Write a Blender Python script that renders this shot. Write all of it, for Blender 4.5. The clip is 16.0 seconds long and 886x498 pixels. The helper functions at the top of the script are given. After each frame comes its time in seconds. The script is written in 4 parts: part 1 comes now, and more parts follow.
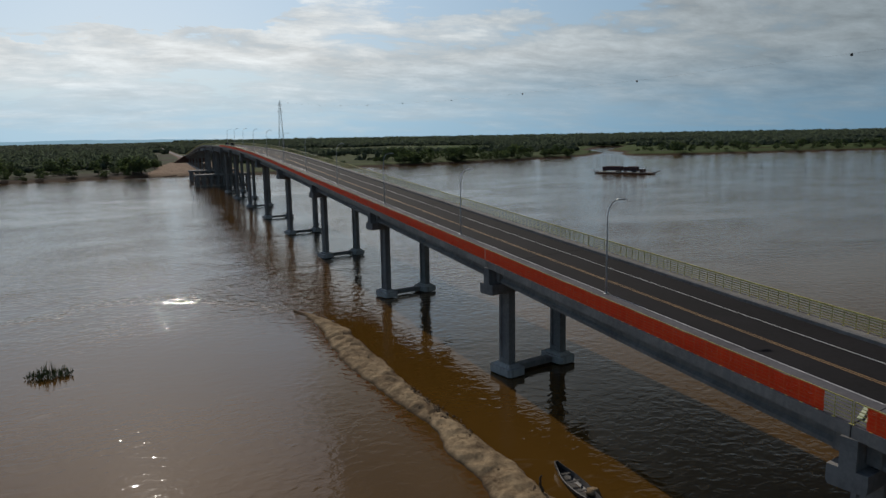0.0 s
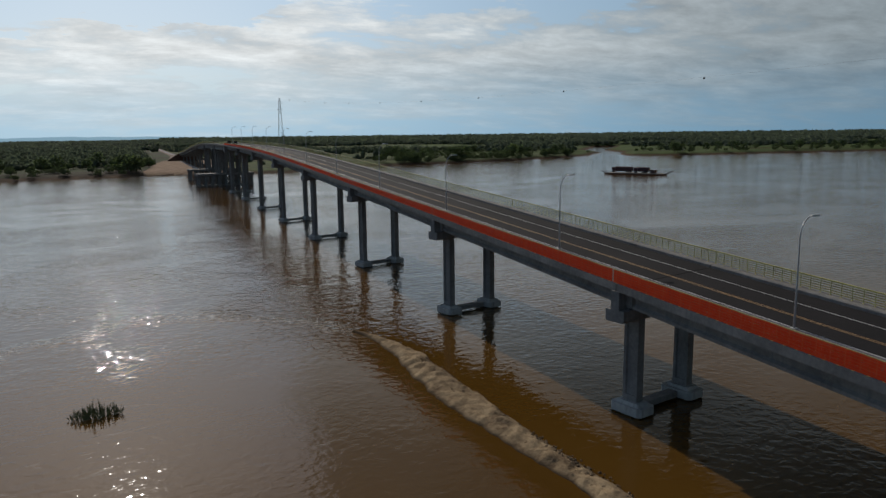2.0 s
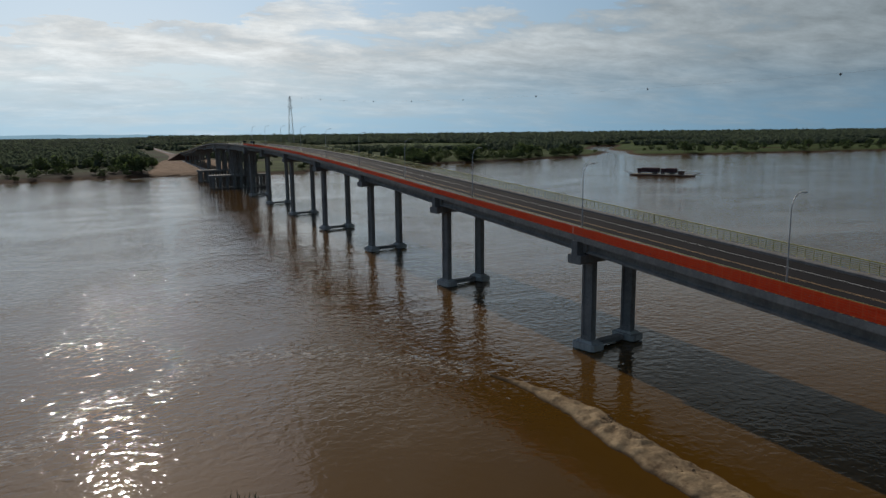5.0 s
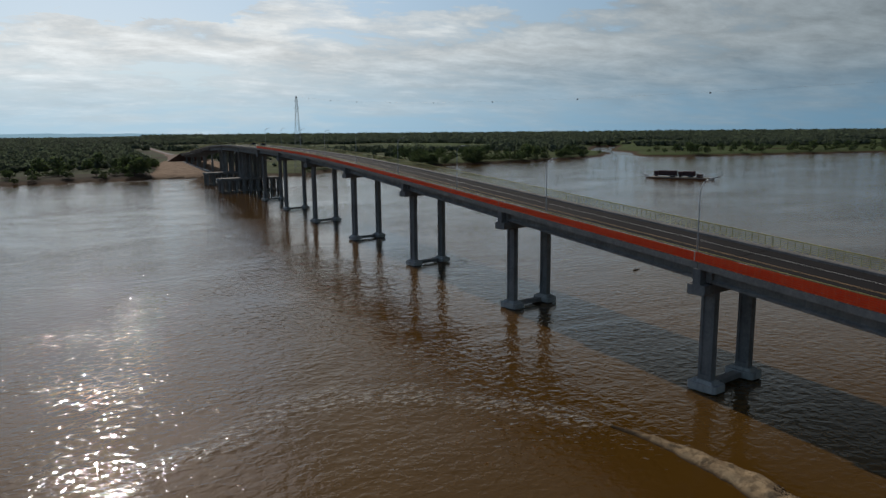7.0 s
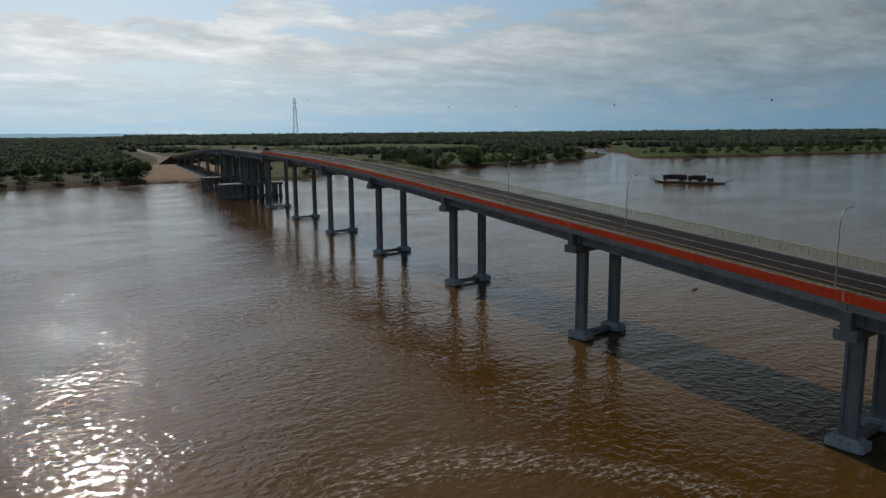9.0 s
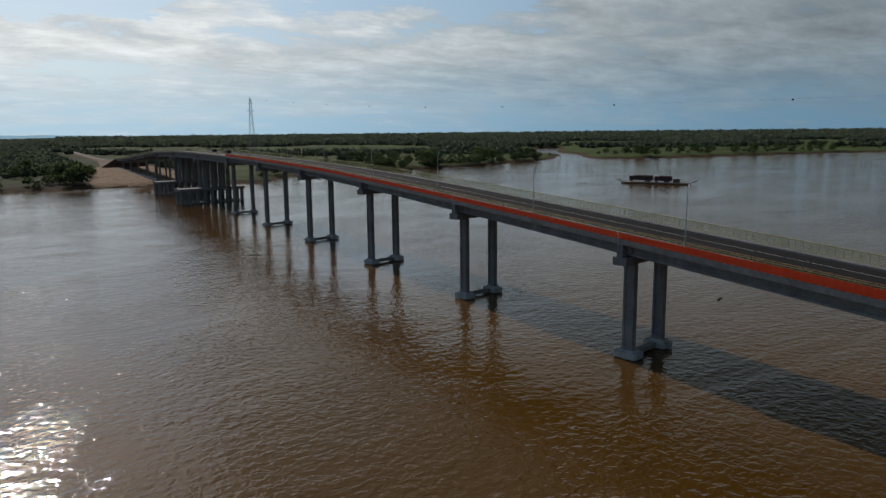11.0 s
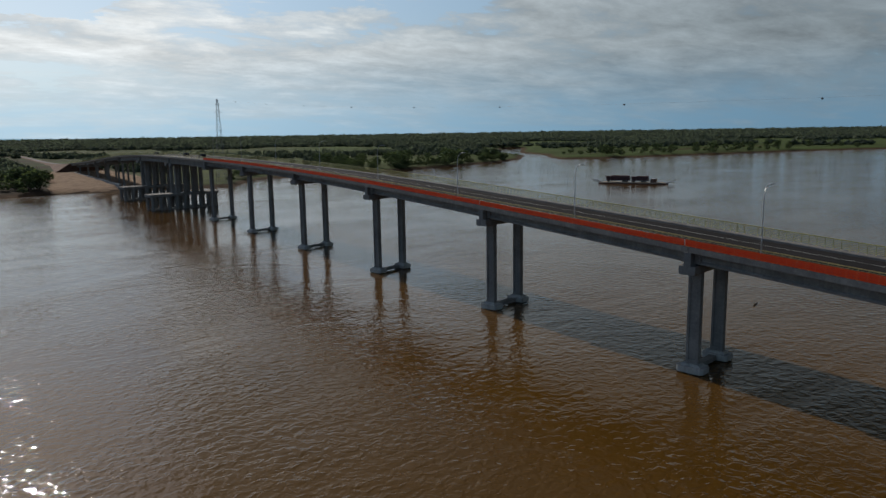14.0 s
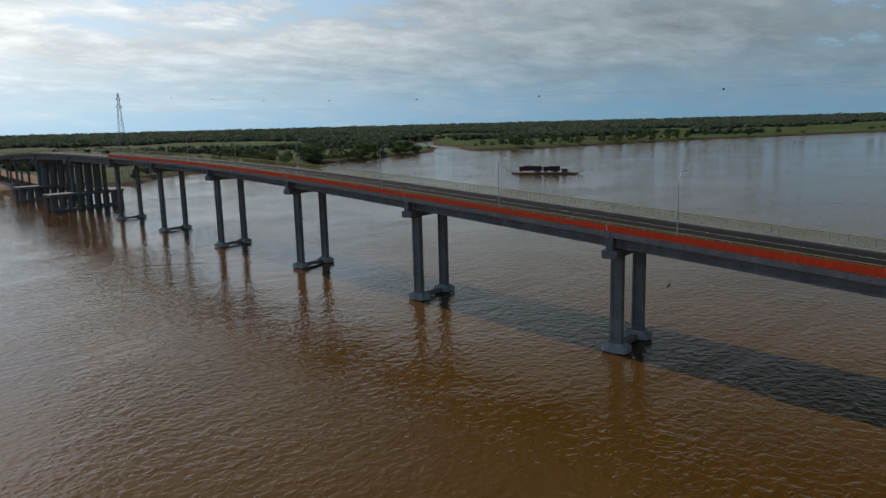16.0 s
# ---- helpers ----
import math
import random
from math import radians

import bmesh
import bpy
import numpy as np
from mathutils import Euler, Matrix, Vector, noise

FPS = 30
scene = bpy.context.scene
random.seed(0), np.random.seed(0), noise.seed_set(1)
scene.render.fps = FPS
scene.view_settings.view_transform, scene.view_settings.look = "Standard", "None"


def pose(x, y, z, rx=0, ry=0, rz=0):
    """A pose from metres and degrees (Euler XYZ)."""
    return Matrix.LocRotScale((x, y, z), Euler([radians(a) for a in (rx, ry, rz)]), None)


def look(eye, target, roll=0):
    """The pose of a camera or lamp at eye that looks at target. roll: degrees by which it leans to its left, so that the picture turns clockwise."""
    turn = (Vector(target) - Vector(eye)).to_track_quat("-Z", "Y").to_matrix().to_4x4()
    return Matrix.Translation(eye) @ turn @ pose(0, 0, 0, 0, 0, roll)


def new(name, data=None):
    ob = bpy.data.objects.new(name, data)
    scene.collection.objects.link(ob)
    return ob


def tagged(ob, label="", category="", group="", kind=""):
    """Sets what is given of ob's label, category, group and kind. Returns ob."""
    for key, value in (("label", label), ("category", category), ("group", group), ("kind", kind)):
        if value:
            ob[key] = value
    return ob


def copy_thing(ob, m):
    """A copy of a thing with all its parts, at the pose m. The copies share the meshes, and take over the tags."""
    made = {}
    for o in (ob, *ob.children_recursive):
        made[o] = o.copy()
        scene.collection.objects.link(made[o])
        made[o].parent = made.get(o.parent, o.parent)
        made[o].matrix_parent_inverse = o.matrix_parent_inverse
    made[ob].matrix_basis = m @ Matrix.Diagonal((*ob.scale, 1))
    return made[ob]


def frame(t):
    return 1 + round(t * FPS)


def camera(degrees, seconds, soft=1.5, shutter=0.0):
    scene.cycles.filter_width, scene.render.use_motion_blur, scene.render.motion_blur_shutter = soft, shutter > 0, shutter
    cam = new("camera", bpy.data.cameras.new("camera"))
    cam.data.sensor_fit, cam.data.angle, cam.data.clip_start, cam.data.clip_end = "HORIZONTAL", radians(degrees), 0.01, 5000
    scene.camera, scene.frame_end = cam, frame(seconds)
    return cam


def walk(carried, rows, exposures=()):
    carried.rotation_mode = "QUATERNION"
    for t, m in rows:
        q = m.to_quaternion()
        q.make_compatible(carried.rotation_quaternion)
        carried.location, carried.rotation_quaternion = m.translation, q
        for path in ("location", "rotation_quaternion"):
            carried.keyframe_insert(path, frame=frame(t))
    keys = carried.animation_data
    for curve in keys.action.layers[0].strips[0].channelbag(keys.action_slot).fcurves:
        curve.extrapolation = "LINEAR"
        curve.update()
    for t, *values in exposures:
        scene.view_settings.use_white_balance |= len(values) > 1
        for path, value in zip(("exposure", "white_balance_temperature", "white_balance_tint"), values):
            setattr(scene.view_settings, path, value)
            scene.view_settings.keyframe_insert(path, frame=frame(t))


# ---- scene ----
cam = camera(63.3, 16.0)
PATH = [
    (0, (-31.923, -62.059, 24.37), (-31.172, -60.232, 24.057), -1.0),
    (0.5, (-33.433, -58.388, 24.418), (-32.679, -56.562, 24.104), -0.8),
    (1, (-35.25, -54.993, 24.6), (-34.476, -53.176, 24.285), -0.8),
    (1.5, (-36.881, -51.497, 24.665), (-36.101, -49.682, 24.349), -0.7),
    (2, (-38.463, -47.93, 24.72), (-37.678, -46.118, 24.403), -0.7),
    (2.5, (-40.162, -44.478, 24.8), (-39.372, -42.668, 24.483), -0.7),
    (3, (-41.875, -40.997, 24.975), (-41.079, -39.19, 24.657), -0.7),
    (3.5, (-43.475, -37.426, 25.112), (-42.675, -35.621, 24.792), -0.7),
    (4, (-45.207, -33.845, 25.251), (-44.403, -32.042, 24.93), -0.7),
    (6.5, (-52.688, -15.895, 26.574), (-51.862, -14.103, 26.251), -0.5),
    (7, (-54.154, -12.407, 27.048), (-53.323, -10.617, 26.724), -0.5),
    (7.5, (-55.513, -8.88, 27.578), (-54.678, -7.092, 27.253), -0.4),
    (8, (-56.857, -5.304, 28.147), (-56.016, -3.518, 27.822), -0.4),
    (8.5, (-58.077, -1.581, 28.706), (-57.232, 0.202, 28.381), -0.3),
    (9, (-59.294, 1.999, 28.958), (-58.426, 3.771, 28.633), -0.5),
    (9.5, (-60.936, 5.276, 29.119), (-60.0, 7.013, 28.794), -0.6),
    (12, (-67.285, 23.545, 29.262), (-66.278, 25.242, 28.938), -0.6),
    (12.5, (-68.614, 26.372, 29.454), (-67.604, 28.068, 29.131), -0.6),
    (13, (-69.718, 28.04, 29.596), (-68.686, 29.722, 29.274), -0.6),
    (13.5, (-70.475, 28.624, 29.616), (-69.409, 30.285, 29.292), -0.8),
    (14, (-70.969, 28.72, 29.415), (-69.863, 30.355, 29.092), -0.9),
    (14.5, (-71.345, 28.788, 29.278), (-70.196, 30.392, 28.955), -1.1),
    (15, (-71.875, 28.794, 29.312), (-70.682, 30.364, 28.98), -1.2),
    (15.5, (-72.434, 29.042, 29.376), (-71.182, 30.562, 29.028), -1.5),
    (16, (-73.033, 29.271, 29.347), (-71.741, 30.758, 29.0), -1.5),
]
walk(cam, [(t, look(eye, target, roll)) for t, eye, target, roll in PATH],
     [(0.0, 0.0), (9.0, 0.0), (12.0, 0.03), (14.2, 0.10), (15.1, 0.17), (16.0, 0.32)])

# ---------------- light ----------------
SUN_AZ, SUN_EL = -1.8, 30.0          # degrees from the bridge axis, degrees up
sun_dir = Vector((math.sin(radians(SUN_AZ)) * math.cos(radians(SUN_EL)),
                  math.cos(radians(SUN_AZ)) * math.cos(radians(SUN_EL)), math.sin(radians(SUN_EL))))
sun = new("sun", bpy.data.lights.new("sun", "SUN"))
sun.data.energy, sun.data.angle, sun.data.color = 2.7, radians(0.6), (1.0, 0.93, 0.84)
sun.matrix_world = look(sun_dir * 100, (0, 0, 0))


def node(nt, kind, **inputs):
    n = nt.nodes.new(kind)
    for k, val in inputs.items():
        n.inputs[k.replace("_", " ")].default_value = val
    return n


def mathn(nt, op, a, b=None, c=None, clamp=False):
    n = nt.nodes.new("ShaderNodeMath")
    n.operation, n.use_clamp = op, clamp
    for i, val in enumerate((a, b, c)):
        if val is None:
            continue
        if isinstance(val, (int, float)):
            n.inputs[i].default_value = val
        else:
            nt.links.new(val, n.inputs[i])
    return n.outputs[0]


def ramp(nt, fac, stops):
    n = nt.nodes.new("ShaderNodeValToRGB")
    while len(n.color_ramp.elements) < len(stops):
        n.color_ramp.elements.new(0.5)
    for e, (p, c) in zip(n.color_ramp.elements, stops):
        e.position, e.color = p, (*c, 1) if len(c) == 3 else c
    nt.links.new(fac, n.inputs[0])
    return n.outputs[0]


def mixc(nt, fac, a, b, blend="MIX"):
    n = nt.nodes.new("ShaderNodeMix")
    n.data_type, n.blend_type = "RGBA", blend
    for sock, val in ((n.inputs[0], fac), (n.inputs[6], a), (n.inputs[7], b)):
        if isinstance(val, (int, float)):
            sock.default_value = val
        elif isinstance(val, tuple):
            sock.default_value = (*val, 1)
        else:
            nt.links.new(val, sock)
    return n.outputs[2]


def noise_tex(nt, vec, scale, detail=4.0, rough=0.55, dist=0.0):
    n = node(nt, "ShaderNodeTexNoise", Scale=scale, Detail=detail, Roughness=rough, Distortion=dist)
    nt.links.new(vec, n.inputs["Vector"])
    return n.outputs["Fac"]


def mapped(nt, vec, scale=(1, 1, 1), rot=(0, 0, 0), loc=(0, 0, 0)):
    n = nt.nodes.new("ShaderNodeMapping")
    n.inputs["Scale"].default_value, n.inputs["Rotation"].default_value, n.inputs["Location"].default_value = scale, rot, loc
    nt.links.new(vec, n.inputs["Vector"])
    return n.outputs[0]


def build_world():
    world = bpy.data.worlds.new("sky")
    scene.world = world
    world.use_nodes = True
    nt = world.node_tree
    nt.nodes.clear()
    sky = nt.nodes.new("ShaderNodeTexSky")
    sky.sky_type, sky.sun_disc = "NISHITA", False
    sky.sun_elevation, sky.sun_rotation = radians(SUN_EL), radians(SUN_AZ)
    sky.air_density, sky.dust_density, sky.ozone_density = 1.0, 0.8, 1.2
    co = nt.nodes.new("ShaderNodeTexCoord")
    sep = nt.nodes.new("ShaderNodeSeparateXYZ")
    nt.links.new(co.outputs["Generated"], sep.inputs[0])
    x, y, z = sep.outputs
    zc = mathn(nt, "ADD", mathn(nt, "MAXIMUM", z, 0.0), 0.17)
    flat = nt.nodes.new("ShaderNodeCombineXYZ")
    nt.links.new(mathn(nt, "DIVIDE", x, zc), flat.inputs[0])
    nt.links.new(mathn(nt, "DIVIDE", y, zc), flat.inputs[1])
    # broad banks of cloud, streaked across, with finer tufts over them
    puff = noise_tex(nt, mapped(nt, flat.outputs[0], (2.6, 3.6, 1), (0, 0, 0.3), (5.0, 1.2, 0)), 1.0, 10.0, 0.66, 0.25)
    big = noise_tex(nt, mapped(nt, flat.outputs[0], (0.6, 1.0, 1), (0, 0, 0.25), (2.3, 0.9, 0)), 1.0, 6.0, 0.60, 0.2)
    fine = noise_tex(nt, mapped(nt, flat.outputs[0], (1.25, 1.75, 1), (0, 0, 0.2), (0.4, 3.1, 0)), 1.0, 10.0, 0.66, 0.25)
    cover = mathn(nt, "ADD", mathn(nt, "MULTIPLY", big, 0.42), mathn(nt, "ADD", mathn(nt, "MULTIPLY", fine, 0.30), mathn(nt, "MULTIPLY", puff, 0.28)))
    # an opening of blue high up on the sun's side
    az = mathn(nt, "DIVIDE", x, mathn(nt, "MAXIMUM", y, 0.05))
    gap = mathn(nt, "MULTIPLY", mathn(nt, "DIVIDE", mathn(nt, "SUBTRACT", mathn(nt, "ADD", mathn(nt, "SUBTRACT", z, mathn(nt, "MULTIPLY", az, 0.10)), mathn(nt, "MULTIPLY", mathn(nt, "SUBTRACT", puff, 0.5), 0.16)), 0.131), 0.018, clamp=True),
                mathn(nt, "DIVIDE", mathn(nt, "SUBTRACT", 0.25, az), 0.12, clamp=True))
    cover = mathn(nt, "SUBTRACT", cover, mathn(nt, "MULTIPLY", gap, 0.22))
    # unbroken cloud away from the sun
    cover = mathn(nt, "ADD", cover, mathn(nt, "MULTIPLY", mathn(nt, "DIVIDE", mathn(nt, "SUBTRACT", az, 0.35), 0.4, clamp=True), 0.045))
    # the cloud deck is thicker and darker overhead
    over = mathn(nt, "DIVIDE", mathn(nt, "SUBTRACT", z, 0.20), 0.21, clamp=True)
    cover = mathn(nt, "ADD", cover, mathn(nt, "MULTIPLY", over, 0.06))
    mask = ramp(nt, cover, [(0.445, (0, 0, 0)), (0.472, (0.65,) * 3), (0.52, (1, 1, 1))])
    dot = nt.nodes.new("ShaderNodeVectorMath")
    dot.operation = "DOT_PRODUCT"
    nt.links.new(co.outputs["Generated"], dot.inputs[0])
    dot.inputs[1].default_value = sun_dir
    near_sun = mathn(nt, "POWER", mathn(nt, "MAXIMUM", dot.outputs["Value"], 0.0), 4.0)
    shade = mathn(nt, "ADD", mathn(nt, "MULTIPLY", near_sun, 10.0), 3.1)
    shade = mathn(nt, "MULTIPLY", shade, mathn(nt, "MAXIMUM", 0.72, mathn(nt, "ADD", -0.22, mathn(nt, "ADD", mathn(nt, "MULTIPLY", fine, 1.05), mathn(nt, "MULTIPLY", puff, 1.35)))))
    shade = mathn(nt, "MULTIPLY", shade, mathn(nt, "SUBTRACT", 1.0, mathn(nt, "MULTIPLY", mathn(nt, "MULTIPLY", over, 0.88), mathn(nt, "SUBTRACT", 1.0, mathn(nt, "MULTIPLY", near_sun, 0.3)))))
    cloud = nt.nodes.new("ShaderNodeVectorMath")
    cloud.operation = "SCALE"
    nt.links.new(mixc(nt, mathn(nt, "MULTIPLY", near_sun, 1.6, clamp=True), (0.80, 0.97, 1.08), (0.94, 0.985, 1.0)), cloud.inputs[0])
    nt.links.new(shade, cloud.inputs["Scale"])
    # thin cloud melts into blue haze low down
    low = mathn(nt, "SUBTRACT", 1.0, mathn(nt, "MULTIPLY", mathn(nt, "MAXIMUM", z, 0.0), 9.5), clamp=True)
    veil = mathn(nt, "ADD", 0.55, mathn(nt, "MULTIPLY", mathn(nt, "SUBTRACT", 0.5, fine), 2.0))
    haze = mathn(nt, "MULTIPLY", mathn(nt, "POWER", low, 0.8), mathn(nt, "ADD", veil, mathn(nt, "MULTIPLY", low, 0.5)), clamp=True)
    bluegrey = nt.nodes.new("ShaderNodeVectorMath")
    bluegrey.operation = "SCALE"
    nt.links.new(mixc(nt, mathn(nt, "MULTIPLY", near_sun, 1.3, clamp=True), (0.52, 0.97, 1.38), (0.78, 1.0, 1.13)), bluegrey.inputs[0])
    nt.links.new(mathn(nt, "ADD", mathn(nt, "MULTIPLY", near_sun, 8.8), 3.3), bluegrey.inputs["Scale"])
    blue = mixc(nt, mathn(nt, "MULTIPLY", mathn(nt, "SUBTRACT", 1.0, over), 0.65), sky.outputs[0], mixc(nt, mathn(nt, "MULTIPLY", near_sun, 1.5, clamp=True), (2.1, 3.7, 5.3), (5.0, 7.4, 10.0)))
    clouds = mixc(nt, mask, blue, cloud.outputs[0])
    both = mixc(nt, haze, clouds, bluegrey.outputs[0])
    bg = node(nt, "ShaderNodeBackground", Strength=0.073)
    nt.links.new(both, bg.inputs[0])
    out = nt.nodes.new("ShaderNodeOutputWorld")
    nt.links.new(bg.outputs[0], out.inputs[0])


build_world()


# ---------------- materials ----------------
def material(name):
    m = bpy.data.materials.new(name)
    m.use_nodes = True
    nt = m.node_tree
    b = nt.nodes["Principled BSDF"]
    return m, nt, b


def coords(nt, kind="Object"):
    return nt.nodes.new("ShaderNodeTexCoord").outputs[kind]


def world_pos(nt):
    return nt.nodes.new("ShaderNodeNewGeometry").outputs["Position"]


def bump(nt, b, height, strength, distance):
    n = node(nt, "ShaderNodeBump", Strength=strength, Distance=distance)
    nt.links.new(height, n.inputs["Height"])
    nt.links.new(n.outputs[0], b.inputs["Normal"])
    return n


LOW_GLOSS = 0.15


def mottled(name, dark, light, scale, rough=0.8, fine=8.0, bump_m=0.01, streak=None, per_object=0.0, metallic=0.0):
    """Two scales of variation between two colours, with relief; streak: run-down stains."""
    m, nt, b = material(name)
    p = world_pos(nt)
    big = noise_tex(nt, p, scale, 5.0, 0.6)
    small = noise_tex(nt, p, scale * fine, 4.0, 0.65)
    f = mathn(nt, "ADD", mathn(nt, "MULTIPLY", big, 0.6), mathn(nt, "MULTIPLY", small, 0.4))
    col = ramp(nt, f, [(0.36, dark), (0.62, light)])
    if streak:
        s = noise_tex(nt, mapped(nt, p, (1.6, 1.6, 0.12)), 1.0, 5.0, 0.6)
        col = mixc(nt, ramp(nt, s, [(0.5, (0, 0, 0)), (0.68, (0.75,) * 3)]), col, streak)
    if per_object:
        info = nt.nodes.new("ShaderNodeObjectInfo")
        v = mathn(nt, "ADD", mathn(nt, "MULTIPLY", info.outputs["Random"], per_object), 1.0 - per_object / 2)
        hsv = nt.nodes.new("ShaderNodeHueSaturation")
        nt.links.new(v, hsv.inputs["Value"])
        nt.links.new(col, hsv.inputs["Color"])
        col = hsv.outputs[0]
    nt.links.new(col, b.inputs["Base Color"])
    b.inputs["Roughness"].default_value, b.inputs["Metallic"].default_value = rough, metallic
    if rough >= 0.85:
        b.inputs["Specular IOR Level"].default_value = LOW_GLOSS
    if bump_m:
        bump(nt, b, small, 0.6, bump_m)
    return m


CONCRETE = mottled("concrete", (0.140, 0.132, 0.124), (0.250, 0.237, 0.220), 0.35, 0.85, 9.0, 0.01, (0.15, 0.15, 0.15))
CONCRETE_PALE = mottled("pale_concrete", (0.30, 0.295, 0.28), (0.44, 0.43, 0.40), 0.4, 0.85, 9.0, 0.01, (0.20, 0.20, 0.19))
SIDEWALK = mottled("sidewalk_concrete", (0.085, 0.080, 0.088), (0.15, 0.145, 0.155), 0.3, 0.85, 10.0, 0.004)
ASPHALT = mottled("asphalt", (0.012, 0.011, 0.012), (0.021, 0.019, 0.021), 0.12, 0.92, 30.0, 0.003)
for m in (ASPHALT, SIDEWALK):
    m.node_tree.nodes["Principled BSDF"].inputs["Specular IOR Level"].default_value = 0.12
PAINT_WHITE = mottled("white_road_paint", (0.55, 0.55, 0.56), (0.78, 0.78, 0.78), 0.8, 0.6, 8.0, 0.0)
PAINT_YELLOW = mottled("yellow_road_paint", (0.30, 0.17, 0.07), (0.42, 0.25, 0.10), 0.8, 0.6, 8.0, 0.0)
RAIL_YELLOW = mottled("yellow_steel_paint", (0.40, 0.35, 0.10), (0.54, 0.47, 0.16), 0.7, 0.5, 6.0, 0.0)
MESH_ORANGE = mottled("orange_safety_mesh", (0.82, 0.055, 0.012), (0.95, 0.12, 0.030), 1.2, 0.6, 6.0, 0.0)


def let_light_through(m, colour, share_through):
    nt = m.node_tree
    out, b = nt.nodes["Material Output"], nt.nodes["Principled BSDF"]
    tr = nt.nodes.new("ShaderNodeBsdfTranslucent")
    tr.inputs[0].default_value = (*colour, 1)
    mx = nt.nodes.new("ShaderNodeMixShader")
    mx.inputs[0].default_value = share_through
    nt.links.new(b.outputs[0], mx.inputs[1])
    nt.links.new(tr.outputs[0], mx.inputs[2])
    nt.links.new(mx.outputs[0], out.inputs["Surface"])


let_light_through(MESH_ORANGE, (0.98, 0.10, 0.025), 0.62)
MESH_LIGHT = mottled("stretched_orange_mesh", (0.86, 0.13, 0.038), (0.94, 0.21, 0.062), 1.2, 0.6, 6.0, 0.0)
let_light_through(MESH_LIGHT, (0.98, 0.16, 0.045), 0.5)
STEEL = mottled("galvanised_steel", (0.30, 0.31, 0.32), (0.42, 0.43, 0.44), 1.5, 0.4, 6.0, 0.0, metallic=0.7)
LATTICE = mottled("weathered_lattice_steel", (0.16, 0.16, 0.17), (0.26, 0.26, 0.26), 0.5, 0.6, 4.0, 0.0)
DARK = mottled("dark_rubber", (0.012, 0.012, 0.012), (0.03, 0.03, 0.03), 2.0, 0.7, 5.0, 0.0)
BARK = mottled("bark", (0.06, 0.045, 0.03), (0.13, 0.10, 0.07), 1.0, 0.9, 6.0, 0.02)
DRIFT = mottled("drift_debris", (0.05, 0.035, 0.02), (0.14, 0.10, 0.06), 1.5, 0.9, 6.0, 0.02)
WOOD_BOAT = mottled("tarred_boat_wood", (0.02, 0.017, 0.015), (0.06, 0.05, 0.042), 1.0, 0.6, 8.0, 0.01)
WOOD_WORN = mottled("worn_planks", (0.20, 0.16, 0.12), (0.36, 0.30, 0.23), 1.0, 0.8, 8.0, 0.01)
WOOD_PALE = mottled("pale_greenish_timber", (0.36, 0.40, 0.24), (0.55, 0.58, 0.40), 1.5, 0.8, 6.0, 0.004)
RUST = mottled("rusty_steel", (0.05, 0.025, 0.018), (0.14, 0.06, 0.035), 0.4, 0.8, 6.0, 0.01)
TARP = mottled("dark_maroon_tarpaulin", (0.035, 0.012, 0.014), (0.07, 0.026, 0.025), 0.4, 0.7, 6.0, 0.03)
GLASS_DARK = mottled("dark_window_glass", (0.01, 0.012, 0.015), (0.02, 0.022, 0.025), 1.0, 0.1, 4.0, 0.0)
HILLS = mottled("haze_glow_hills", (0.05, 0.07, 0.09), (0.06, 0.08, 0.10), 0.001, 1.0, 4.0, 0.0)
# the hills glow in near-sky colour, standing in for distant haze
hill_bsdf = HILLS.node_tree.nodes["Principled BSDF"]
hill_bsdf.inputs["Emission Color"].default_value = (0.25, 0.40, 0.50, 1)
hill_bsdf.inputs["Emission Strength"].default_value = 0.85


def leaf_material(name, dark, light):
    m, nt, b = material(name)
    g = nt.nodes.new("ShaderNodeNewGeometry")
    info = nt.nodes.new("ShaderNodeObjectInfo")
    f = mathn(nt, "ADD", mathn(nt, "MULTIPLY", g.outputs["Random Per Island"], 0.55),
              mathn(nt, "MULTIPLY", info.outputs["Random"], 0.2))
    f = mathn(nt, "ADD", f, mathn(nt, "MULTIPLY", noise_tex(nt, g.outputs["Position"], 0.006, 4.0), 0.5))
    nt.links.new(ramp(nt, f, [(0.2, dark), (0.95, light)]), b.inputs["Base Color"])
    b.inputs["Roughness"].default_value = 1.0
    b.inputs["Specular IOR Level"].default_value = 0.04
    return m


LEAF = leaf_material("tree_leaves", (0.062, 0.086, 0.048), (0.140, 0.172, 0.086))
# far leaves are bluer and flatter: distance haze is put into their colour
LEAF_FAR_HAZED = leaf_material("far_woodland_leaves_hazed", (0.060, 0.078, 0.066), (0.115, 0.138, 0.098))
let_light_through(LEAF, (0.13, 0.18, 0.06), 0.5)
let_light_through(LEAF_FAR_HAZED, (0.12, 0.15, 0.09), 0.5)
REED = leaf_material("water_plant_leaves", (0.05, 0.07, 0.03), (0.16, 0.18, 0.08))


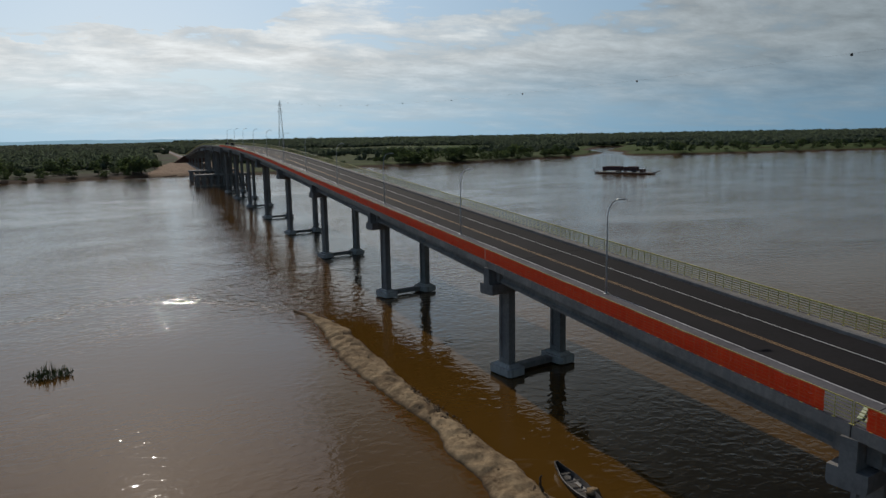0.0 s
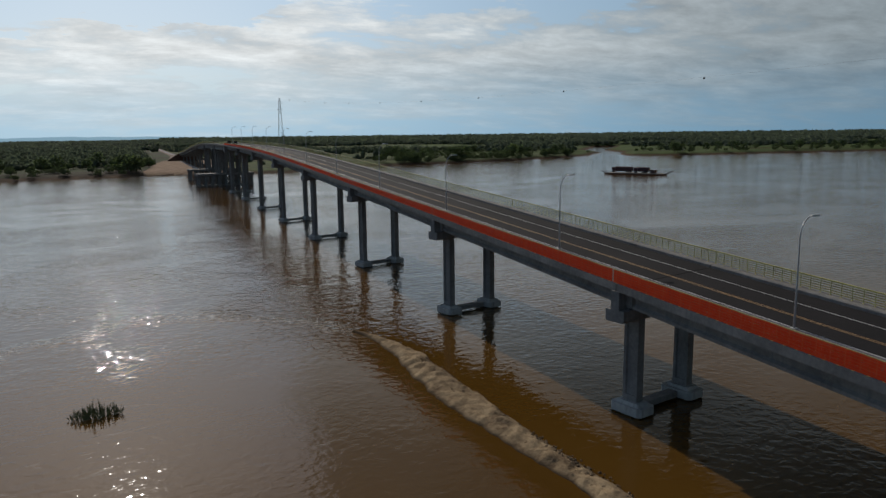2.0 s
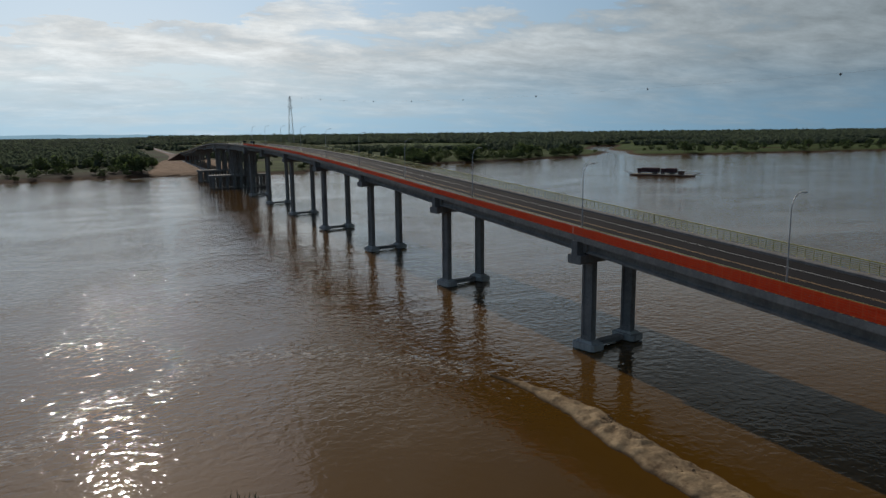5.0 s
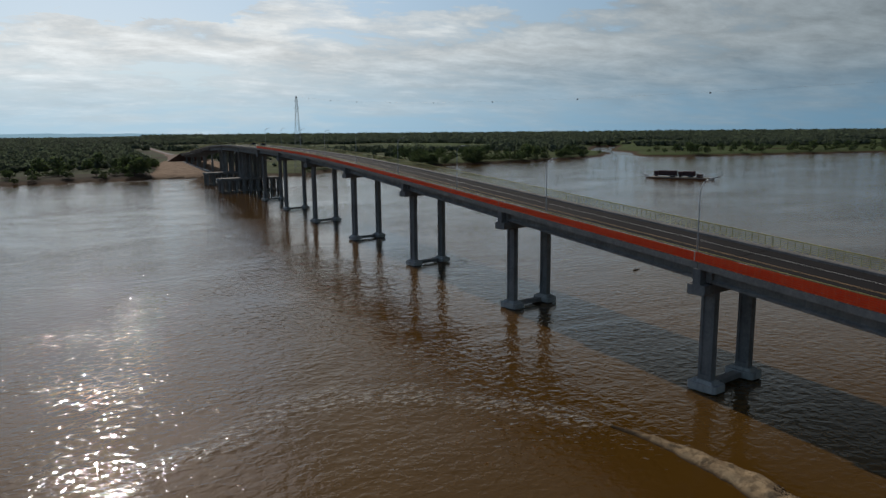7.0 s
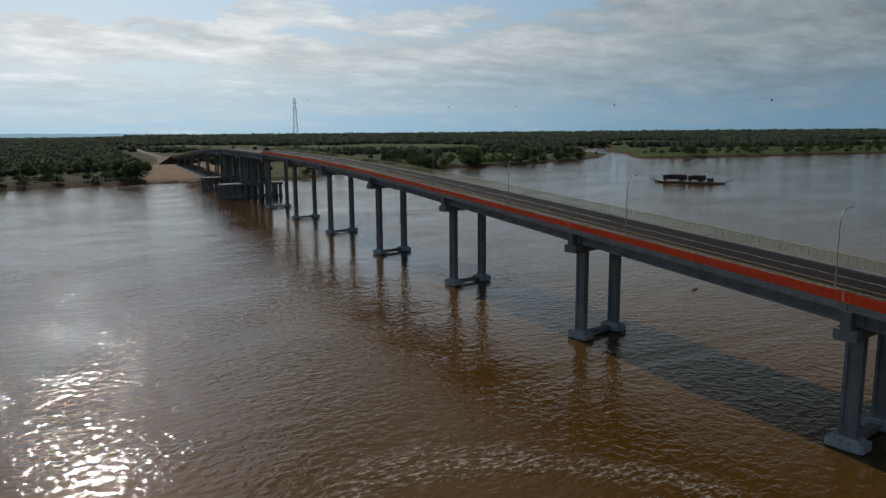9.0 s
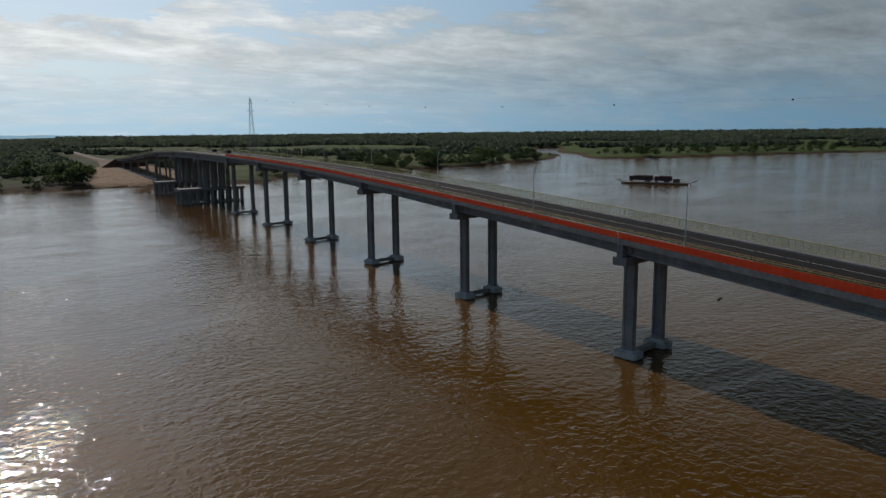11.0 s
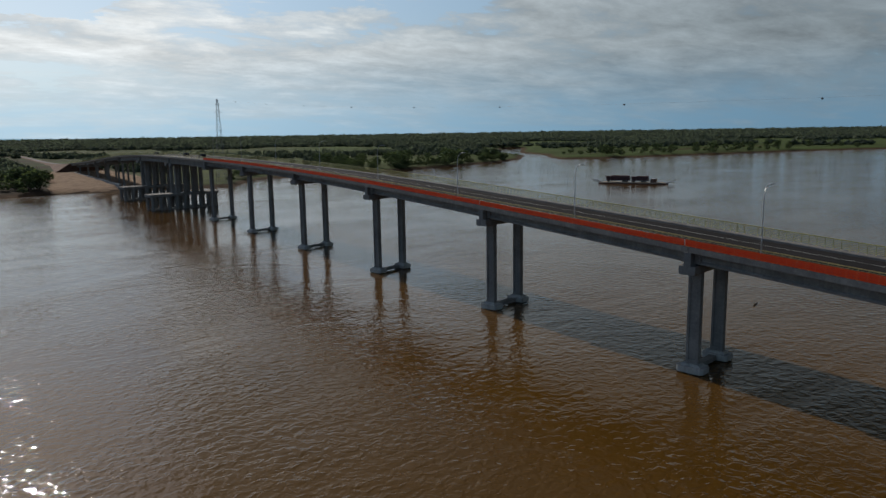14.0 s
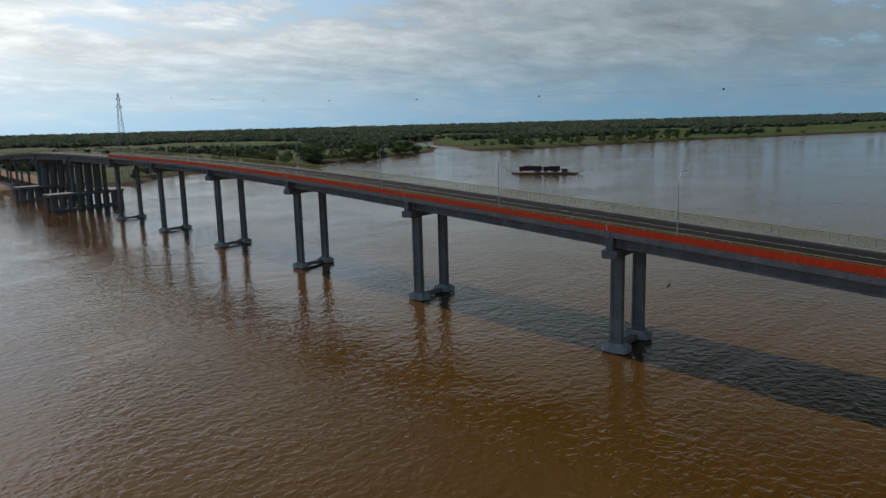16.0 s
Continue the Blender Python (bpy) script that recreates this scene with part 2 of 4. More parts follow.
def water_material():
    m, nt, b = material("muddy_river_water")
    p = world_pos(nt)
    silt = noise_tex(nt, mapped(nt, p, (0.012, 0.005, 1)), 1.0, 5.0, 0.6, 1.5)
    col = ramp(nt, silt, [(0.35, (0.076, 0.037, 0.006)), (0.65, (0.104, 0.053, 0.011))])
    sep = nt.nodes.new("ShaderNodeSeparateXYZ")
    nt.links.new(p, sep.inputs[0])
    x, y = sep.outputs[0], sep.outputs[1]
    # the eddy line trailing off the spit's tip: broken foam and sun glints painted pale
    bow = mathn(nt, "DIVIDE", mathn(nt, "ADD", x, 36.0), 23.0)
    line = mathn(nt, "SUBTRACT", 56.0, mathn(nt, "MULTIPLY", mathn(nt, "MULTIPLY", bow, bow), 19.0))
    wob = mathn(nt, "MULTIPLY", mathn(nt, "SUBTRACT", noise_tex(nt, p, 0.12, 3.0), 0.5), 14.0)
    off = mathn(nt, "DIVIDE", mathn(nt, "SUBTRACT", mathn(nt, "ADD", y, wob), line), 4.0)
    band = mathn(nt, "SUBTRACT", 1.0, mathn(nt, "MULTIPLY", off, off), clamp=True)
    band = mathn(nt, "MULTIPLY", band, mathn(nt, "DIVIDE", mathn(nt, "SUBTRACT", -13.0, x), 3.0, clamp=True))
    fleck = noise_tex(nt, mapped(nt, p, (0.9, 2.2, 1)), 1.0, 6.0, 0.7)
    foam_glint = mathn(nt, "MULTIPLY", band, ramp(nt, fleck, [(0.53, (0, 0, 0)), (0.61, (0.9,) * 3)]))
    # pale scum drawn out in swirls
    scum = noise_tex(nt, mapped(nt, p, (0.10, 0.22, 1)), 1.0, 7.0, 0.7, 2.5)
    scum = mathn(nt, "MULTIPLY", ramp(nt, scum, [(0.58, (0, 0, 0)), (0.70, (0.22,) * 3)]), ramp(nt, silt, [(0.45, (0, 0, 0)), (0.6, (1, 1, 1))]))
    col = mixc(nt, mathn(nt, "ADD", foam_glint, scum, clamp=True), col, (0.42, 0.38, 0.32))
    nt.links.new(col, b.inputs["Base Color"])
    b.inputs["Roughness"].default_value = 0.035
    b.inputs["IOR"].default_value = 1.33
    # ripples: choppy out in the current, calm in the lee of the sand spit
    w1 = noise_tex(nt, mapped(nt, p, (0.13, 0.34, 1), (0, 0, 0.15)), 1.0, 2.0, 0.5, 0.6)
    w2 = noise_tex(nt, mapped(nt, p, (0.9, 1.0, 1), (0, 0, -0.25)), 1.0, 2.0, 0.55, 0.4)
    patch = noise_tex(nt, mapped(nt, p, (0.02, 0.035, 1)), 1.0, 4.0, 0.6, 1.0)
    amp = ramp(nt, patch, [(0.34, (0.35,) * 3), (0.66, (1.1, 1.1, 1.1))])
    lee_y = mathn(nt, "DIVIDE", mathn(nt, "SUBTRACT", y, mathn(nt, "ADD", 12.0, mathn(nt, "MULTIPLY", patch, 26.0))), 14.0, clamp=True)
    lee_x = mathn(nt, "DIVIDE", mathn(nt, "ADD", x, 7.0), 6.0, clamp=True)
    chop = mathn(nt, "ADD", 0.30, mathn(nt, "MULTIPLY", mathn(nt, "MAXIMUM", lee_y, mathn(nt, "MULTIPLY", lee_x, 0.18)), 0.85))
    chop = mathn(nt, "ADD", chop, mathn(nt, "MULTIPLY", band, 0.7))
    # the broad far reach lies smoother
    chop = mathn(nt, "MULTIPLY", chop, mathn(nt, "SUBTRACT", 1.0, mathn(nt, "MULTIPLY", mathn(nt, "DIVIDE", mathn(nt, "SUBTRACT", y, 110.0), 160.0, clamp=True), 0.2)))
    w3 = noise_tex(nt, mapped(nt, p, (1.7, 2.6, 1), (0, 0, 0.1)), 1.0, 1.0, 0.5, 0.3)
    h = mathn(nt, "ADD", mathn(nt, "ADD", mathn(nt, "MULTIPLY", w1, 0.34), mathn(nt, "MULTIPLY", w2, 0.72)), mathn(nt, "MULTIPLY", w3, 0.06))
    bump(nt, b, mathn(nt, "MULTIPLY", mathn(nt, "MULTIPLY", h, amp), chop), 1.0, 0.21)
    return m


WATER = water_material()


def land_material():
    m, nt, b = material("river_plain_soil_and_grass")
    p = world_pos(nt)
    big = noise_tex(nt, mapped(nt, p, (0.006, 0.012, 1)), 1.0, 5.0, 0.6, 0.6)
    fine = noise_tex(nt, p, 0.15, 5.0, 0.65)
    grass = ramp(nt, mathn(nt, "ADD", mathn(nt, "MULTIPLY", big, 0.75), mathn(nt, "MULTIPLY", fine, 0.25)),
                 [(0.36, (0.062, 0.048, 0.030)), (0.46, (0.054, 0.066, 0.028)), (0.60, (0.095, 0.120, 0.045))])
    sep = nt.nodes.new("ShaderNodeSeparateXYZ")
    nt.links.new(p, sep.inputs[0])
    mud = ramp(nt, fine, [(0.35, (0.050, 0.032, 0.020)), (0.65, (0.095, 0.062, 0.038))])
    wet = mathn(nt, "DIVIDE", mathn(nt, "SUBTRACT", sep.outputs[2], 0.9), 0.9, clamp=True)
    # ploughed brown plots on one bank, fresh meadow beyond the creek
    plots = noise_tex(nt, mapped(nt, p, (0.010, 0.030, 1), (0, 0, 0.1)), 1.0, 3.0, 0.5)
    brown = ramp(nt, plots, [(0.42, (0.050, 0.040, 0.028)), (0.58, (0.050, 0.062, 0.028))])
    left = mathn(nt, "DIVIDE", mathn(nt, "SUBTRACT", 40.0, sep.outputs[0]), 40.0, clamp=True)
    grass = mixc(nt, left, grass, brown)
    fresh = mathn(nt, "DIVIDE", mathn(nt, "SUBTRACT", sep.outputs[0], 320.0), 100.0, clamp=True)
    grass = mixc(nt, mathn(nt, "MULTIPLY", fresh, 0.5), grass, (0.060, 0.092, 0.028))
    nt.links.new(mixc(nt, wet, mud, grass), b.inputs["Base Color"])
    b.inputs["Roughness"].default_value = 1.0
    b.inputs["Specular IOR Level"].default_value = 0.05
    bump(nt, b, fine, 0.6, 0.3)
    return m


LAND = land_material()


def sand_material(name, dark, light, clods=0.0):
    m, nt, b = material(name)
    p = world_pos(nt)
    big = noise_tex(nt, p, 0.25, 5.0, 0.6, 0.5)
    fine = noise_tex(nt, p, 2.2, 6.0, 0.7)
    f = mathn(nt, "ADD", mathn(nt, "MULTIPLY", big, 0.55), mathn(nt, "MULTIPLY", fine, 0.45))
    col = ramp(nt, f, [(0.38, dark), (0.58, light)])
    sep = nt.nodes.new("ShaderNodeSeparateXYZ")
    nt.links.new(p, sep.inputs[0])
    dry = mathn(nt, "DIVIDE", mathn(nt, "SUBTRACT", sep.outputs[2], 0.02), 0.22, clamp=True)
    col = mixc(nt, dry, tuple(0.45 * v for v in dark), col)
    nt.links.new(col, b.inputs["Base Color"])
    b.inputs["Roughness"].default_value = 1.0
    b.inputs["Specular IOR Level"].default_value = 0.08
    bump(nt, b, fine, 0.9, 0.12)
    return m


SAND = sand_material("dredged_sand", (0.11, 0.072, 0.042), (0.32, 0.235, 0.14))
EARTH = sand_material("bare_earth", (0.14, 0.085, 0.055), (0.30, 0.21, 0.14))
EMBANK = mottled("red_earth_embankment", (0.085, 0.045, 0.032), (0.16, 0.09, 0.062), 0.08, 0.95, 9.0, 0.1)


# ---------------- mesh helpers ----------------
def finish(name, bm, mat, parent=None, label="", smooth=False):
    me = bpy.data.meshes.new(name)
    bm.normal_update()
    bm.to_mesh(me)
    bm.free()
    me.materials.append(mat)
    if smooth:
        me.polygons.foreach_set("use_smooth", [True] * len(me.polygons))
    ob = new(name, me)
    if parent:
        ob.parent = parent
    if label:
        ob["label"] = label
    return ob


part = finish


def share(name, me, parent, m):
    ob = new(name, me)
    ob.parent = parent
    ob.matrix_basis = m
    return ob


def thing(name, at, label, category, group="", kind="", rz=0):
    ob = new(name)
    ob.matrix_basis = pose(*at, 0, 0, rz)
    return tagged(ob, label, category, group, kind)


def box(bm, lo, hi, bevel=0.0):
    """An axis-aligned block with softened edges, added to bm."""
    t = bmesh.new()
    c = [(a + b) / 2 for a, b in zip(lo, hi)]
    s = [b - a for a, b in zip(lo, hi)]
    bmesh.ops.create_cube(t, size=1, matrix=Matrix.Translation(c) @ Matrix.Diagonal((*s, 1)))
    if bevel:
        bmesh.ops.bevel(t, geom=list(t.edges), offset=bevel, segments=1, affect="EDGES")
    merge(bm, t)
    return bm


def merge(bm, t):
    base = [bm.verts.new(v.co) for v in t.verts]
    t.verts.index_update()
    for f in t.faces:
        bm.faces.new([base[v.index] for v in f.verts])
    t.free()


def rod(bm, a, b, r0, r1=None, n=6, caps=True):
    """A tapered round bar from a to b."""
    a, b = Vector(a), Vector(b)
    r1 = r0 if r1 is None else r1
    q = (b - a).to_track_quat("Z", "Y").to_matrix()
    rings = []
    for c, r in ((a, r0), (b, r1)):
        rings.append([bm.verts.new(c + q @ Vector((r * math.cos(2 * math.pi * i / n), r * math.sin(2 * math.pi * i / n), 0))) for i in range(n)])
    for i in range(n):
        bm.faces.new((rings[0][i], rings[0][(i + 1) % n], rings[1][(i + 1) % n], rings[1][i]))
    if caps:
        bm.faces.new(rings[0][::-1])
        bm.faces.new(rings[1])
    return bm


def prism(bm, outline, z0, z1, top_scale=1.0):
    """An upright block over a plan outline (counter-clockwise)."""
    cx = sum(p[0] for p in outline) / len(outline)
    cy = sum(p[1] for p in outline) / len(outline)
    lo = [bm.verts.new((x, y, z0)) for x, y in outline]
    hi = [bm.verts.new((cx + (x - cx) * top_scale, cy + (y - cy) * top_scale, z1)) for x, y in outline]
    n = len(outline)
    for i in range(n):
        bm.faces.new((lo[i], lo[(i + 1) % n], hi[(i + 1) % n], hi[i]))
    bm.faces.new(lo[::-1])
    bm.faces.new(hi)
    return bm


# ---------------- the deck's line ----------------
PROFILE_Y = (-140, -80, -40, 0, 40, 80, 120, 160, 200, 240, 280, 330, 380, 440, 500, 560, 600, 680, 750, 800, 900, 4800)
PROFILE_Z = (5.9, 8.5, 10.2, 11.95, 13.85, 15.75, 17.5, 19.1, 20.2, 20.8, 21.1, 21.25, 21.1, 19.5, 16.6, 13.3, 11.6, 8.6, 6.4, 5.0, 4.1, 4.1)


def deck_z(y):
    """Height of the sidewalks' top, smoothed."""
    return float(sum(np.interp(y + d, PROFILE_Y, PROFILE_Z) for d in (-24, -16, -8, 0, 8, 16, 24)) / 7)


def bend(y):
    """The bridge's drift to one side on its way to the far bank."""
    return 0.008 * max(0.0, min(y, 700.0) - 80.0)


X0, X1 = -1.4, 12.5                 # edges of the deck
KERB0, KERB1 = 2.5, 11.55            # inner faces of the sidewalks
ROAD_DROP = 0.32
SKEW, PIVOT = 0.21, 1.1               # piers stand askew to the deck, turned about the first column


def sweep(bm, section, ys, closed=True):
    """Sweeps an (x, dz) section along the deck's line; ends lie on the skew of the piers."""
    rings = [[bm.verts.new((x + bend(y + SKEW * (x - PIVOT)), y + SKEW * (x - PIVOT), deck_z(y + SKEW * (x - PIVOT)) + dz)) for x, dz in section] for y in ys]
    n = len(section)
    for a, b in zip(rings, rings[1:]):
        for i in range(n if closed else n - 1):
            j = (i + 1) % n
            bm.faces.new((a[i], b[i], b[j], a[j]))
    if closed:
        bm.faces.new(rings[0])
        bm.faces.new(rings[-1][::-1])
    bmesh.ops.recalc_face_normals(bm, faces=bm.faces)
    return bm


def steps(a, b, step=5.0):
    n = max(1, round((b - a) / step))
    return [a + (b - a) * i / n for i in range(n + 1)]


def build_span(y0, y1, deep=1.4):
    th = thing("bridge_span", (0, 0, 0), "grey concrete girder span carrying a two-lane asphalt road", "bridge span", "spans of the bridge")
    a, b = y0 + 0.04, y1 - 0.04
    ys = steps(a, b)
    part("slab", sweep(bmesh.new(), [(X0 + 0.25, -0.36), (X1 - 0.25, -0.36), (X1 - 0.25, -ROAD_DROP - 0.32), (X0 + 0.25, -ROAD_DROP - 0.32)], ys), CONCRETE, th)
    part("asphalt", sweep(bmesh.new(), [(KERB0, -ROAD_DROP), (KERB1, -ROAD_DROP), (KERB1, -0.358), (KERB0, -0.358)], ys), ASPHALT, th, "dark asphalt road surface")
    for nm, xa, xb in (("sidewalk", X0, KERB0), ("sidewalk", KERB1, X1)):
        out = xa if xa == X0 else xb
        inn = KERB0 if xa == X0 else KERB1
        s = 1 if xa == X0 else -1
        # light is put into the colour: mesh-side walk darker, the open lit side paler
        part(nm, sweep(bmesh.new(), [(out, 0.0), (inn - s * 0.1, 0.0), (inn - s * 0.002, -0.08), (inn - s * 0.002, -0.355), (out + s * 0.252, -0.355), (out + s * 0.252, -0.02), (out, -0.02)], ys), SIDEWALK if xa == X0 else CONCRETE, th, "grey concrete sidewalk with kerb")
        part("edge_beam", sweep(bmesh.new(), [(out, -0.022), (out + s * 0.248, -0.022), (out + s * 0.248, -0.66), (out, -0.66)], ys), CONCRETE, th)
    for x in (5.7 - 0.12, 5.7 + 0.12):
        part("centre_line", sweep(bmesh.new(), [(x - 0.045, -ROAD_DROP + 0.004), (x + 0.045, -ROAD_DROP + 0.004)], ys, False), PAINT_YELLOW, th, "yellow painted centre line")
    for x, dz in ((KERB0 - 0.17, 0.0), (8.8, -ROAD_DROP)):
        part("edge_line", sweep(bmesh.new(), [(x - 0.04, dz + 0.004), (x + 0.04, dz + 0.004)], ys, False), PAINT_WHITE, th, "white painted edge line")
    g0, g1 = a + 0.5, b - 0.5
    top = -ROAD_DROP - 0.33
    for x in (-0.1, 2.7, 5.5, 8.3, 11.1):
        h = deep
        sec = [(x - 0.45, top), (x + 0.45, top), (x + 0.45, top - 0.14), (x + 0.1, top - 0.30), (x + 0.1, top - h + 0.42),
               (x + 0.33, top - h + 0.24), (x + 0.33, top - h), (x - 0.33, top - h), (x - 0.33, top - h + 0.24), (x - 0.1, top - h + 0.42), (x - 0.1, top - 0.30), (x - 0.45, top - 0.14)]
        part("girder", sweep(bmesh.new(), sec, steps(g0, g1)), CONCRETE, th)
        for ya in (g0, g1):
            s = 1 if ya == g0 else -1
            yk = ya + SKEW * (x - PIVOT)
            z = deck_z(yk)
            e = bmesh.new()
            xb = x + bend(yk)
            box(e, (xb - 0.44, min(yk, yk + s * 0.8), z + top - h - 0.004), (xb + 0.44, max(yk, yk + s * 0.8), z + top - 0.1), 0.03)
            part("end_block", e, CONCRETE, th)
    for f in (0.0, 0.25, 0.5, 0.75, 1.0):
        y = g0 + (g1 - g0) * (0.012 + 0.976 * f)
        part("diaphragm", sweep(bmesh.new(), [(0.01, top - 0.05), (10.99, top - 0.05), (10.99, top - deep + 0.3), (0.01, top - deep + 0.3)], [y - 0.15, y + 0.15]), CONCRETE, th)
    return th


def column(bm, x, y, z0, z1, sx=0.84, sy=1.55):
    """A column with sunk panels in its two outer faces."""
    hx, hy, r = sx / 2, sy / 2, 0.13
    o = [(-hx, -hy), (hx, -hy), (hx, -hy + 0.28), (hx - r, -hy + 0.34), (hx - r, hy - 0.34), (hx, hy - 0.28), (hx, hy),
         (-hx, hy), (-hx, hy - 0.28), (-hx + r, hy - 0.34), (-hx + r, -hy + 0.34), (-hx, -hy + 0.28)]
    prism(bm, [(x + a, y + b) for a, b in o], z0, z1)
    full = [(-hx + 0.002, -hy + 0.002), (hx - 0.002, -hy + 0.002), (hx - 0.002, hy - 0.002), (-hx + 0.002, hy - 0.002)]
    prism(bm, [(x + a, y + b) for a, b in full], z0 - 0.002, z0 + 0.55)
    prism(bm, [(x + a, y + b) for a, b in full], z1 - 0.5, z1 + 0.002)
    return bm


def inverted_t(bm, x0, x1, y, ledge_lo, ledge_hi, stem_hi, half=1.0, stem=0.42, taper=0.2):
    """A cap beam: a ledge on which girders sit, with a stem between them."""
    sec = [(y - half, ledge_hi), (y - half, ledge_lo + taper), (y - half + 0.12, ledge_lo), (y + half - 0.12, ledge_lo), (y + half, ledge_lo + taper), (y + half, ledge_hi),
           (y + stem, ledge_hi), (y + stem, stem_hi), (y - stem, stem_hi), (y - stem, ledge_hi)]
    ends = [[bm.verts.new((x, a, b)) for a, b in sec] for x in (x0, x1)]
    n = len(sec)
    for i in range(n):
        j = (i + 1) % n
        bm.faces.new((ends[0][i], ends[0][j], ends[1][j], ends[1][i]))
    bm.faces.new(ends[0][::-1])
    bm.faces.new(ends[1])
    bmesh.ops.recalc_face_normals(bm, faces=bm.faces)
    return bm


COL_X = (0.0, 7.05)                 # along the pier, from the first column


def build_pier(y):
    th = thing("bridge_pier", (PIVOT + bend(y), y, 0), "twin-column grey concrete bridge pier on footings in the river", "bridge pier", "piers of the bridge",
               rz=math.degrees(math.atan(SKEW)))
    zt = deck_z(y)
    ledge_hi = zt - 2.30
    ledge_lo = ledge_hi - 1.05
    y = 0.0
    for x in COL_X:
        bm = bmesh.new()
        c = 0.3
        hx, hy = 1.12, 1.7
        prism(bm, [(x - hx, y - hy + c), (x - hx + c, y - hy), (x + hx - c, y - hy), (x + hx, y - hy + c), (x + hx, y + hy - c), (x + hx - c, y + hy), (x - hx + c, y + hy), (x - hx, y + hy - c)], 0.12, 0.85)
        ft = part("footing", bm, CONCRETE_PALE, th, "pale concrete footing block")
        part("plinth", prism(bmesh.new(), [(x - 0.75, y - 1.2), (x + 0.75, y - 1.2), (x + 0.75, y + 1.2), (x - 0.75, y + 1.2)], 0.85, 1.15, 0.92), CONCRETE_PALE, ft)
        part("shaft", rod(bmesh.new(), (x, y, -3.0), (x, y, 0.13), 1.0, n=14), CONCRETE, ft)
        part("column", column(bmesh.new(), x, y, 1.15, ledge_lo + 0.02), CONCRETE, th)
    part("tie_beam", box(bmesh.new(), (COL_X[0] + 1.3, y - 0.5, 0.2), (COL_X[1] - 1.3, y + 0.5, 0.8), 0.05), CONCRETE, th)
    k = math.sqrt(1 + SKEW * SKEW)
    part("cap_beam", inverted_t(bmesh.new(), (-1.5 - PIVOT) * k, (12.2 - PIVOT) * k, y, ledge_lo, ledge_hi, zt - ROAD_DROP - 0.36), CONCRETE, th)
    for s in (-1, 1):
        for x in (-0.1, 2.7, 5.5, 8.3, 11.1):
            u = (x - PIVOT) * k
            part("bearing_pad", box(bmesh.new(), (u - 0.3, s * 0.75 - 0.18, ledge_hi - 0.01), (u + 0.3, s * 0.75 + 0.18, zt - ROAD_DROP - 0.33 - 1.36), 0.02), DARK, th, "dark rubber bearing pad")
    return th


def build_river_pier(y):
    """A main pier: two rows of columns on a raised slab over piles."""
    th = thing("main_river_pier", (0, 0, 0), "wide concrete pier of many columns on a raised pile cap", "bridge pier", "main piers of the bridge")
    zt = deck_z(y)
    th.matrix_basis = pose(5.6 + bend(y), y, 0, 0, 0, 8)
    for j in (-2.6, 2.6):
        part("tie_beam", box(bmesh.new(), (-15.4, j - 0.45, 0.1), (12.2, j + 0.45, 0.8), 0.05), CONCRETE, th)
    part("pile_cap", box(bmesh.new(), (-15.8, -3.5, 5.3), (12.5, 3.5, 6.4), 0.08), CONCRETE, th, "grey concrete pile cap")
    for i in range(9):
        for j in (-2.6, 2.6):
            x = -14.8 + i * 3.28
            part("column", rod(bmesh.new(), (x, j, -3), (x, j, 5.32), 0.75, n=12), CONCRETE, th)
    for x in (-4.6, -1.2, 2.2, 5.6):
        for j in (-2.5, 2.5):
            part("column", column(bmesh.new(), x, j, 6.38, zt - 3.75, 1.2, 1.3), CONCRETE, th)
    for j in (-2.5, 2.5):
        part("cap_beam", box(bmesh.new(), (-6.9, j - 1.0, zt - 3.8), (6.6, j + 1.0, zt - 2.78), 0.06), CONCRETE, th)
    return th


def build_land_pier(y, base):
    th = thing("bridge_pier", (bend(y), 0, 0), "grey concrete pier standing on the river bank", "bridge pier", "piers of the bridge")
    zt = deck_z(y)
    for x in (0.8, 6.0, 11.2):
        part("column", column(bmesh.new(), x, y, base - 1.0, zt - 3.35), CONCRETE, th)
    part("cap_beam", inverted_t(bmesh.new(), -0.95, 12.9, y, zt - 3.4, zt - 2.30, zt - ROAD_DROP - 0.34), CONCRETE, th)
    return th


PIER_Y = [1.4 + 40 * i for i in range(-2, 4)] + [160.9, 200.4, 239.9, 279.4]
MAIN_Y = [333.0, 389.0]
LAND_Y = [440.0, 485.0, 525.0, 565.0, 605.0]
JOINTS = PIER_Y + MAIN_Y + LAND_Y + [645.0]


# ---------------- water and land ----------------
SHORE = [(-5000, 150), (-1500, 250), (-400, 395), (-150, 424), (-117, 430), (-77, 441), (-40, 452), (-8, 448), (20, 450), (44, 440), (62, 436), (74, 462), (100, 490),
         (150, 500), (215, 508), (285, 528), (350, 556), (392, 585), (412, 596), (425, 575), (465, 545), (525, 532), (600, 522), (730, 505),
         (900, 455), (1050, 405), (1600, 260), (5000, -400)]
SX, SY = zip(*SHORE)
CREEK = [(405, 550, 24), (438, 605, 15), (490, 662, 13), (535, 765, 14), (620, 865, 16), (720, 985, 16)]
POOL = [(700, 640, 30), (790, 655, 24), (900, 640, 26), (1010, 615, 20), (620, 700, 12)]
WATER_Z = 0.0


